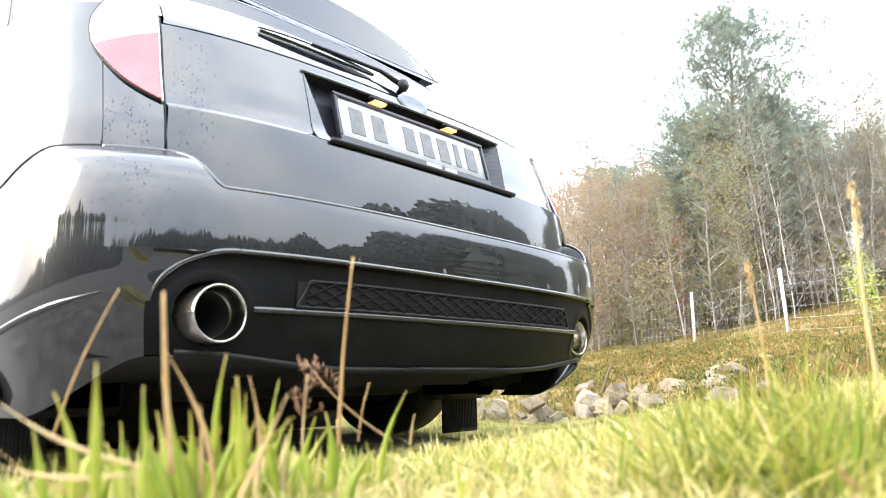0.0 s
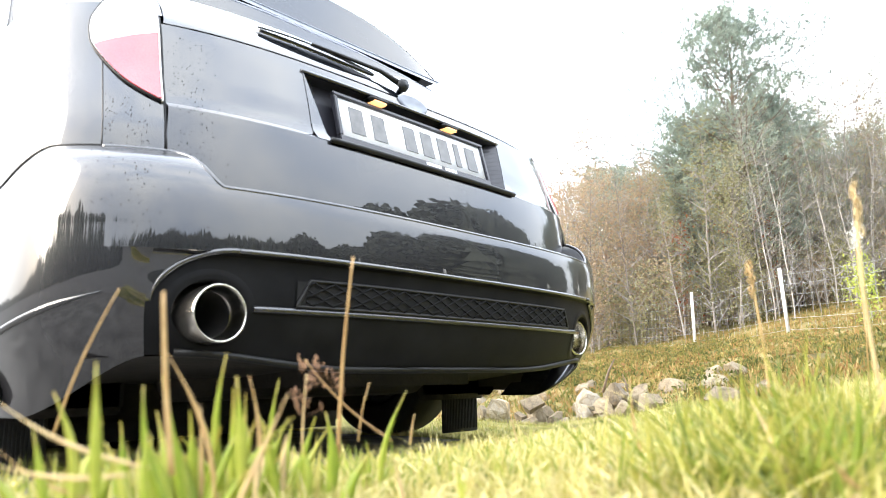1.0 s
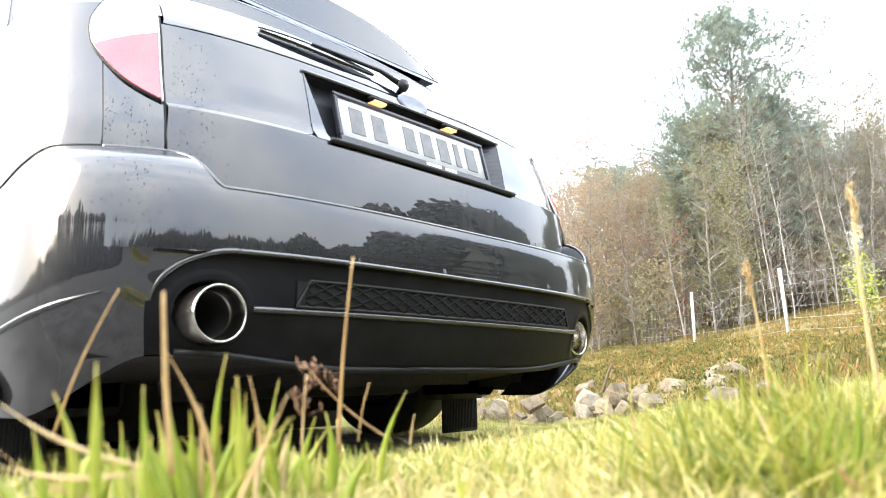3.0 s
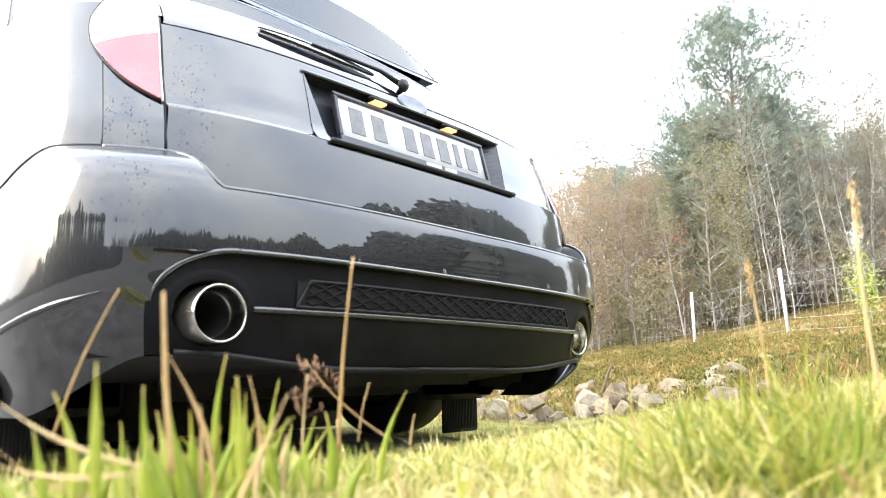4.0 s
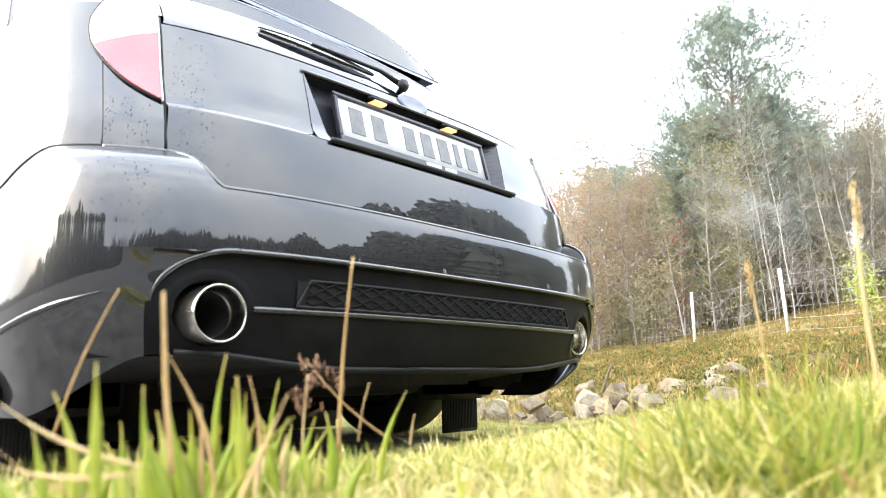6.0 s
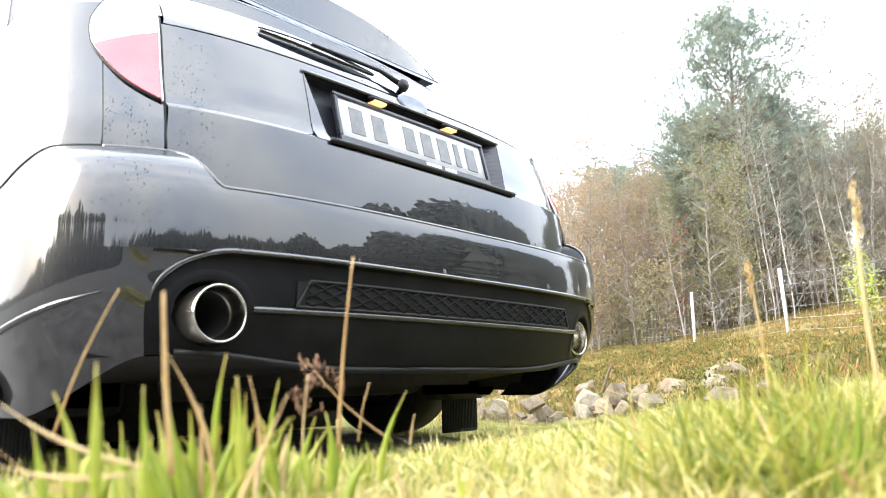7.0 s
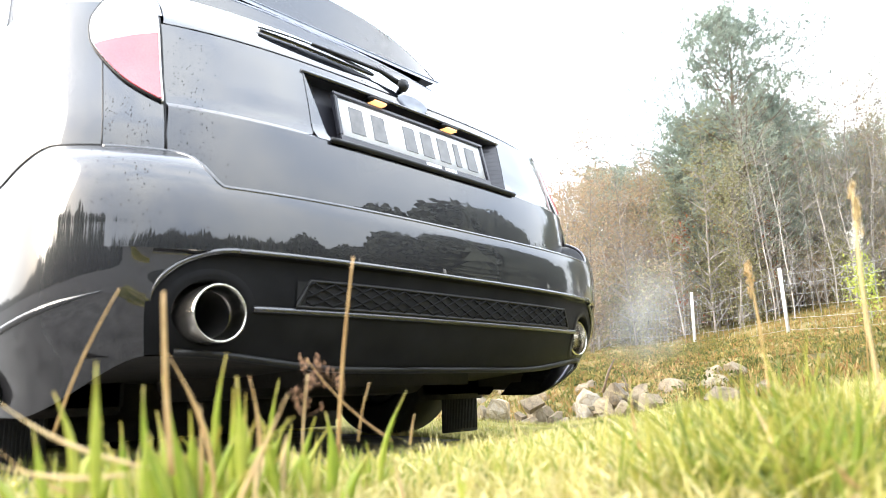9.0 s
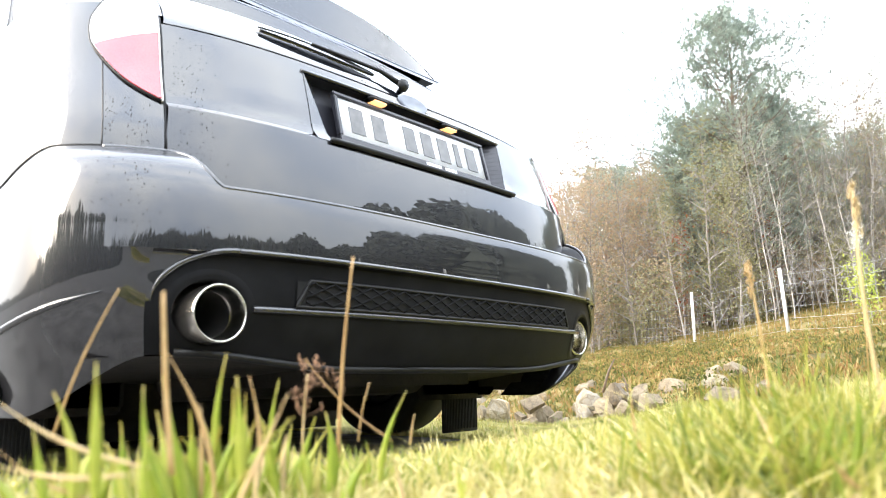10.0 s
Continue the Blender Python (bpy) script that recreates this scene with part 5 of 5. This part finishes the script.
# ================= fence =================
def build_fence():
    fence = tagged(new("fence"), "wire stock fence with pale posts on the bank", "fence")
    a, b = Vector((13.41, 5.03)), Vector((12.06, 2.75))
    step = b - a
    posts = []
    lean = {0: (-0.02, -0.02), 1: (-0.10, 0.02)}
    for k in range(-7, 7):
        p = a + step * k
        z = height(p.x, p.y)
        lx, ly = lean.get(k, (0.03 * math.sin(k * 5), 0.03 * math.cos(k * 3)))
        top = Vector((p.x + lx, p.y + ly, z + 1.19))
        posts.append((Vector((p.x, p.y, z)), top))
        if k == -1:
            continue        # the wire runs on without a post here
        part("post", tube_bm([(p.x, p.y, z - 0.2), top], 0.031, 12), M_POST, fence, "white painted round post")
    for h in (0.10, 0.30, 0.50, 0.70, 0.88, 1.05):
        pts = []
        for (p0, t0), (p1, t1) in zip(posts, posts[1:]):
            for i in range(6):
                f = i / 6
                q = p0.lerp(t0, h / 1.17).lerp(p1.lerp(t1, h / 1.17), f)
                pts.append(q + Vector((0, 0, -0.03 * math.sin(math.pi * f))))
        part("wire", tube_bm(pts, 0.0027, 5), M_WIRE, fence)
    vb = bmesh.new()
    for (p0, t0), (p1, t1) in zip(posts, posts[1:]):
        for i in range(1, 17):
            f = i / 17
            lo, hi = p0.lerp(p1, f), t0.lerp(t1, f)
            tube_bm([lo.lerp(hi, 0.08), lo.lerp(hi, 0.88)], 0.0016, 4, bm=vb, caps=False)
    part("wire_mesh", vb, M_WIRE, fence)


build_fence()


# ================= trees =================
def limb(bm, p, d, length, r, rnd, depth, tips, wander=0.25, up=0.15, sides=5):
    n = max(3, int(length / 0.25))
    n = min(n, 9)
    pts, rad = [p.copy()], [r]
    for i in range(n):
        d = (d + Vector((rnd.gauss(0, wander), rnd.gauss(0, wander), rnd.gauss(0, wander * 0.6) + up)) * 0.35).normalized()
        p = p + d * length / n
        pts.append(p.copy())
        rad.append(r * (1 - 0.8 * (i + 1) / n))
    tube_bm(pts, rad, sides if depth > 1 else 3, bm=bm, caps=False)
    if depth <= 1:
        tips.extend(pts[1:])
    if depth > 0:
        for k in range(2 + depth * 2):
            f = rnd.uniform(0.25, 1.0)
            i = min(n, int(f * n))
            a = rnd.uniform(0, 6.28)
            o = Vector((math.cos(a), math.sin(a), rnd.uniform(-0.1, 0.7)))
            limb(bm, pts[i], (d * 0.6 + o).normalized(), length * rnd.uniform(0.35, 0.55), max(rad[i] * 0.55, 0.003), rnd, depth - 1, tips, wander, up, 4)
    return pts


def leaf_bits(points, rnd, count, spread, size, flat=0.5):
    verts, faces = [], []
    for _ in range(count):
        c = rnd.choice(points) + Vector((rnd.gauss(0, spread), rnd.gauss(0, spread), rnd.gauss(0, spread)))
        d = Vector((rnd.gauss(0, 1), rnd.gauss(0, 1), rnd.gauss(0, 1))).normalized()
        t = d.orthogonal().normalized()
        s = size * rnd.uniform(0.6, 1.4)
        i = len(verts)
        verts += [c - d * s, c + t * s * flat, c + d * s, c - t * s * flat]
        faces.append((i, i + 1, i + 2, i + 3))
    return verts, faces


def birch(seed, tall, leaves, leaf_mat, label, spread=0.09, thick=0.027):
    rnd = random.Random(seed)
    tree = tagged(new("birch_tree"), label, "tree", "birch wood behind the fence")
    tb, cb, tips = bmesh.new(), bmesh.new(), []
    p, d = Vector((0, 0, -0.2)), Vector((rnd.gauss(0, 0.03), rnd.gauss(0, 0.03), 1)).normalized()
    pts, rad = [p.copy()], [thick * 1.2]
    n = 14
    for i in range(n):
        d = (d + Vector((rnd.gauss(0, 0.05), rnd.gauss(0, 0.05), 0.20))).normalized()
        p = p + d * tall / n
        pts.append(p.copy())
        rad.append(thick * (1 - 0.92 * (i + 1) / n))
    tube_bm(pts, rad, 8, bm=tb)
    part("trunk", tb, M_BARK, tree, "pale birch trunk")
    for k in range(38):
        f = rnd.uniform(0.12, 0.98)
        i = int(f * n)
        a = rnd.uniform(0, 6.28)
        limb(cb, pts[i].copy(), Vector((math.cos(a), math.sin(a), rnd.uniform(0.3, 1.1))).normalized(), tall * rnd.uniform(0.10, 0.20) * (1.25 - 0.6 * f), rad[i] * 0.5 + 0.004, rnd, 1, tips, 0.3, 0.12)
    tips += [pts[-1], pts[-2]]
    part("branchwork", cb, M_TWIG, tree, "fine bare grey twigs, paled as by haze")
    v, f = leaf_bits(tips, rnd, leaves, spread, 0.035)
    raw("crown", v, f, leaf_mat, tree)
    return tree


def pine(seed, tall, label, gaps=0.66, needles=8):
    rnd = random.Random(seed)
    tree = tagged(new("pine_tree"), label, "tree", "pines behind the fence")
    tb, cb = bmesh.new(), bmesh.new()
    pts = [Vector((0.06 * math.sin(i * 0.9) - 0.010 * i, 0.05 * math.cos(i * 1.1), -0.3 + (tall + 0.3) * i / 16)) for i in range(17)]
    rad = [0.15 * (1 - 0.9 * i / 16) for i in range(17)]
    tube_bm(pts, rad, 10, bm=tb)
    part("trunk", tb, M_PBARK, tree, "scaly brown pine trunk")
    verts, faces = [], []
    for k in range(150):
        f = 0.16 + 0.84 * (k / 150) ** 0.9
        i = min(15, int(f * 16))
        p = pts[i].lerp(pts[i + 1], f * 16 - i) if f < 1 else pts[16]
        a = k * 2.399 + rnd.uniform(-0.4, 0.4)
        reach = tall * float(np.interp(f, (0.16, 0.4, 0.6, 0.78, 0.9, 1.0), (0.17, 0.23, 0.27, 0.26, 0.19, 0.07))) * rnd.uniform(0.65, 1.45)
        tips = []
        limb(cb, p.copy(), Vector((math.cos(a), math.sin(a), rnd.uniform(-0.05, 0.45) + 0.5 * f)).normalized(), reach, 0.035 * (1.1 - f), rnd, 2, tips, 0.28, 0.10)
        for c in tips:
            if rnd.random() < gaps:
                continue
            for _ in range(needles):
                d = Vector((rnd.gauss(0, 1), rnd.gauss(0, 1), rnd.gauss(0.5, 0.9))).normalized()
                t = d.orthogonal().normalized()
                L = rnd.uniform(0.07, 0.15)
                q = c + d * 0.02
                i0 = len(verts)
                verts += [q - t * 0.012, q + t * 0.012, q + d * L + t * 0.006, q + d * L - t * 0.006]
                faces.append((i0, i0 + 1, i0 + 2, i0 + 3))
    part("branchwork", cb, M_PBARK, tree)
    raw("crown", verts, faces, M_NEEDLE, tree, "blue-green needle clumps with gaps, paled as by haze")
    return tree


def plant(src, x, y, turn, scale=1.0):
    ob = copy_thing(src, pose(x, y, height(x, y), 0, 0, turn))
    ob.scale = (scale,) * 3
    return ob


def put_forest():
    rnd = random.Random(41)
    orange = [birch(50 + i, 6.4, 1500, M_LEAF, "slender birch with thin orange-brown autumn leaves", 0.12) for i in range(3)]
    bare = [birch(60 + i, 9.0, 520, M_OLIVE, "tall birch with pale trunk and nearly bare grey twigs", 0.12) for i in range(3)]
    olive = [birch(70 + i, 5.2, 1500, M_OLIVE, "bushy tree with olive autumn leaves", 0.16, 0.03) for i in range(2)]
    big = pine(81, 8.5, "tall blue-green pine with open crown")
    small = pine(82, 6.4, "smaller dark green pine", 0.58, 7)

    def row(kinds, x0, x1, d0, d1, count, s0, s1):
        for _ in range(count):
            x = rnd.uniform(x0, x1)
            d = rnd.uniform(d0, d1)
            p = spot(x, -150, d)
            plant(rnd.choice(kinds), p.x, p.y, rnd.uniform(0, 360), rnd.uniform(s0, s1))
    p = spot(548, -120, 19)
    plant(big, p.x, p.y, 40)
    for x, d, s in ((300, 23, 0.86), (355, 22, 0.75), (225, 24, 0.62), (420, 22, 0.75), (470, 20, 0.9), (600, 20.5, 0.95), (685, 22, 0.85), (790, 23, 0.78), (735, 24, 0.72), (520, 23, 1.0)):
        p = spot(x, -120, d)
        plant(small, p.x, p.y, x * 3.1, s)
    row(orange, 200, 400, 16.5, 21.0, 24, 0.70, 0.95)
    row(orange, 160, 420, 21.0, 29.0, 26, 0.80, 1.05)
    row(olive, 380, 560, 16.0, 19.0, 12, 0.7, 1.1)
    row(bare, 570, 830, 15.5, 20.0, 36, 0.48, 0.70)
    row(bare, 560, 860, 20.0, 27.0, 40, 0.72, 1.0)
    row(bare, 220, 520, 18.0, 24.0, 20, 0.45, 0.66)
    row(orange, 560, 860, 19.0, 28.0, 12, 0.8, 1.1)
    row(olive, 200, 620, 22, 30.0, 12, 0.8, 1.2)
    row(bare, 870, 1700, 15, 26.0, 30, 0.6, 0.85)
    row([small], 1150, 1900, 16, 24, 12, 0.9, 1.4)
    row(olive, 870, 1700, 15, 22, 16, 0.9, 1.4)
    row(orange, -900, 150, 19.0, 28.0, 18, 0.8, 1.1)
    bushes = [birch(90 + i, 2.0, 1500, (M_OLIVE, M_LEAF, M_OLIVE)[i], "low leafy autumn bush under the trees", 0.22, 0.02) for i in range(3)]
    row(bushes, 150, 860, 16.5, 22, 40, 0.6, 1.1)
    row(bushes, 150, 860, 22, 30, 36, 0.8, 1.4)
    lime = birch(97, 1.6, 700, M_LIME, "small lime-green bush by the fence", 0.16, 0.015)
    p = spot(745, -80, 12.3)
    plant(lime, p.x, p.y, 30, 0.8)
    rust = birch(98, 3.2, 260, M_RUST, "young rowan with rust-red leaves", 0.12, 0.02)
    for x, d in ((520, 17.5), (425, 17.2), (590, 18.0)):
        p = spot(x, -100, d)
        plant(rust, p.x, p.y, x, 1.0)
    for t in orange + bare + olive + bushes + [big, small, lime, rust]:
        for o in list(t.children_recursive):
            bpy.data.objects.remove(o)
        bpy.data.objects.remove(t)


put_forest()


# ================= the dark spruce wood that the paint mirrors =================
def spruce_wood():
    rnd = random.Random(91)
    verts, faces = [], []
    for k in range(1500):
        a = rnd.uniform(math.radians(98), math.radians(338))
        d = rnd.uniform(52, 105)
        x, y = d * math.cos(a), d * math.sin(a)
        z0 = height(x, y) - 0.5
        deg = math.degrees(a)
        bump = math.exp(-((deg - 180) / 22) ** 2) + 2.2 * math.exp(-((deg - 322) / 13) ** 2)
        h = d * rnd.uniform(0.135, 0.185) * (1 + 0.45 * bump) - z0
        h *= lerp(0.40, 1.0, smooth01(120, 170, deg))
        h *= 1 + 0.4 * noise.noise((deg * 0.16, 0, 7))
        w = h * rnd.uniform(0.15, 0.24)
        if 285 < deg < 338 and rnd.random() < 0.75:
            # broad-crowned trees: lumpy heads of many leaf sprays
            for _ in range(420):
                u = Vector((rnd.gauss(0, 1), rnd.gauss(0, 1), rnd.gauss(0, 1))).normalized() * rnd.uniform(0.5, 1.0)
                c = Vector((x + u.x * h * 0.26, y + u.y * h * 0.26, z0 + h * (0.60 + 0.36 * u.z)))
                t1 = Vector((rnd.gauss(0, 1), rnd.gauss(0, 1), rnd.gauss(0, 1))).normalized() * h * 0.035
                t2 = t1.orthogonal().normalized() * h * 0.028
                i = len(verts)
                verts += [c - t1, c - t2, c + t1, c + t2]
                faces.append((i, i + 1, i + 2, i + 3))
            continue
        tiers = 9
        for t in range(tiers):
            f = t / tiers
            zb, zt = z0 + h * (0.06 + 0.92 * f), z0 + h * min(1.0, 0.06 + 0.92 * (f + 0.17))
            r = w * (1 - f) * rnd.uniform(0.8, 1.15) + 0.1
            i = len(verts)
            verts.append((x + rnd.gauss(0, 0.05), y + rnd.gauss(0, 0.05), zt))
            m = 9
            for j in range(m):
                b = 2 * math.pi * (j + rnd.uniform(-0.3, 0.3)) / m
                rr = r * (1.0 if j % 2 else 0.55) * rnd.uniform(0.8, 1.2)
                verts.append((x + rr * math.cos(b), y + rr * math.sin(b), zb - rnd.uniform(0, 0.06) * h))
            for j in range(m):
                faces.append((i, i + 1 + j, i + 1 + (j + 1) % m))
    return tagged(raw("spruce_wood", verts, faces, M_SPRUCE), "dark spruce wood across the field", "forest", kind="stuff")


spruce_wood()


# ================= exhaust vapour =================
def vapour_puff(seed, size, material, label, sheets=3):
    """A rigid puff of a few torn, cupped sheets that drifts as one."""
    rnd = random.Random(seed)
    puff = tagged(new("exhaust_vapour"), label, "smoke", "exhaust puffs")
    for k in range(sheets):
        a, b, c = rnd.uniform(0, 6), rnd.uniform(0, 6), rnd.uniform(0.7, 1.0)

        def fn(u, v):
            x, y = (u * 2 - 1), (v * 2 - 1)
            return Vector((x, y * c, 0.12 * math.sin(2.2 * x + a) + 0.10 * math.cos(2.7 * y + b) - 0.12 * (x * x + y * y)))
        w = part("wisp", grid_bm(fn, 14, 14), material, puff, "thin torn white vapour")
        w.matrix_basis = Matrix.Translation((rnd.uniform(-0.3, 0.3) * size, rnd.uniform(-0.3, 0.3) * size, 0.12 * k * size)) @ pose(0, 0, 0, rnd.uniform(-18, 18), rnd.uniform(-18, 18), rnd.uniform(0, 360)) @ Matrix.Diagonal((size,) * 3 + (1,))
    return puff


PUFF_A = vapour_puff(1, 0.16, M_THIN, "white exhaust vapour curling by the tailpipe")
PUFF_B = vapour_puff(2, 0.26, M_FAINT, "thin white exhaust vapour beside the bumper")
PUFF_C = vapour_puff(3, 0.19, M_VAPOUR, "white exhaust vapour rising behind the car")
PUFF_D = vapour_puff(4, 0.32, M_FAINT, "faint exhaust vapour before the trees")
PUFF_E = vapour_puff(5, 0.20, M_THIN, "faint exhaust vapour before the trees")
PUFF_F = vapour_puff(6, 0.18, M_THIN, "white exhaust vapour over the bank")
PUFF_G = vapour_puff(7, 0.26, M_FAINT, "faint exhaust vapour over the bank")


PUFF_H = vapour_puff(8, 0.40, M_VEIL, "faint exhaust vapour passing the rear bumper", 1)


# ================= what moves =================
def drift(x, y, depth, turn=0.0, spin=0.0):
    """A puff's pose at a place in view; turn: degrees it is swung away from facing the lens."""
    p = spot(x, y, depth)
    return look(p, p + (p - EYE), spin) @ pose(0, 0, 0, 0, turn, 0)


def motions():
    inside = pose(0.0, 1.6, 0.62, 90)            # unseen in the exhaust, under the body

    def puff(thing, path, leave):
        t0 = path[0][0]
        rows = [(0.0, inside)]
        if t0 > 0.25:
            rows.append((t0 - 0.2, inside))
        rows += [(t, drift(*r)) for t, *r in path]
        t1 = path[-1][0]
        if t1 < 9.9:
            rows += [(min(10.0, t1 + 0.7), drift(*leave)), (10.0, drift(*leave))]
        walk(thing, rows)

    puff(PUFF_A, [(2.22, -570, -20, 1.02, 25, 40), (2.4, -690, -60, 1.0, 15, 60), (2.7, -800, -40, 1.0, 50, 80)],
         (-1300, 300, 1.3, 80, 100))
    puff(PUFF_B, [(1.85, -480, -120, 1.02, 60, 0), (2.0, -560, -110, 1.0, 35, 8), (2.22, -645, -120, 0.98, 20, 15), (2.33, -650, -100, 0.98, 0, 20), (2.5, -690, -90, 0.97, 0, 30), (2.7, -640, -30, 0.97, 30, 40)],
         (-1500, 200, 1.3, 80, 60))
    puff(PUFF_C, [(2.25, 275, -10, 2.15, 30, 20), (2.4, 330, 45, 2.2, 0, 40), (2.6, 320, 60, 2.25, 0, 55), (2.7, 300, 95, 2.3, 10, 60)],
         (160, 700, 2.6, 70, 90))
    puff(PUFF_D, [(4.7, 236, -150, 2.2, 80, 0), (4.9, 300, -70, 2.2, 40, 0), (5.0, 360, -40, 2.25, 10, 10), (5.2, 420, 20, 2.3, 0, 20), (5.4, 440, 40, 2.4, 15, 30), (5.6, 470, 60, 2.5, 30, 40), (6.2, 520, 200, 2.8, 70, 60)],
         (520, 800, 3.0, 88, 60))
    puff(PUFF_E, [(4.7, 236, -155, 2.2, 80, 0), (4.9, 270, -100, 2.2, 40, 0), (5.0, 330, -90, 2.2, 0, 10), (5.2, 480, 30, 2.3, 45, 20), (5.5, 540, 60, 2.5, 80, 30)],
         (620, 800, 3.0, 88, 60))
    puff(PUFF_F, [(8.5, 236, -155, 2.2, 80, 0), (8.7, 270, -140, 2.2, 50, 0), (8.9, 340, -120, 2.2, 15, 10), (9.1, 385, -135, 2.25, 0, 20), (9.2, 415, -125, 2.3, 20, 25), (9.4, 450, -120, 2.4, 55, 30), (9.7, 520, -60, 2.6, 80, 40), (10.0, 560, 420, 3.0, 88, 40)],
         ())
    puff(PUFF_G, [(8.5, 236, -155, 2.2, 80, 0), (8.8, 290, -130, 2.2, 45, 0), (9.0, 350, -100, 2.2, 5, 10), (9.2, 430, -80, 2.3, 0, 20), (9.4, 470, -90, 2.4, 15, 30), (9.6, 500, -70, 2.5, 60, 40), (9.8, 520, 60, 2.7, 80, 50), (10.0, 560, 420, 3.0, 88, 60)],
         ())

    puff(PUFF_H, [(4.75, -330, -120, 1.06, 60, 0), (4.9, -200, -130, 1.06, 20, 10), (5.05, -60, -120, 1.1, 0, 20), (5.2, 30, -100, 1.15, 25, 30), (5.35, 60, -40, 1.2, 70, 40)],
         (-100, 900, 1.4, 88, 60))

    # stalks stirred by the exhaust and the wind
    def sway(key, rows):
        ob = STALKS[key]
        root = ob.location.copy()
        walk(ob, [(t, Matrix.Translation(root) @ Matrix.Rotation(radians(a), 4, FWD)) for t, a in rows])

    sway("spike", [(0.0, 0.0), (1.0, 0.35), (1.5, 0.0), (2.0, -0.4), (2.5, -1.0), (2.7, -0.8), (4.0, 0.0), (10.0, 0.0)])
    sway("spike2", [(0.0, 0.0), (1.0, 0.4), (2.0, -0.3), (2.6, -0.5), (4.0, 0.0), (7.0, 0.2), (10.0, 0.0)])
    sway("brown", [(0.0, 0.0), (1.0, 0.3), (1.6, -1.3), (2.5, -1.3), (4.0, 0.0), (5.2, 0.8), (8.0, 0.8), (9.5, 1.2), (10.0, 0.6)])
    sway("twin", [(0.0, 0.0), (1.6, -0.5), (2.5, -0.6), (4.0, 0.0), (5.2, 0.3), (10.0, 0.1)])


motions()
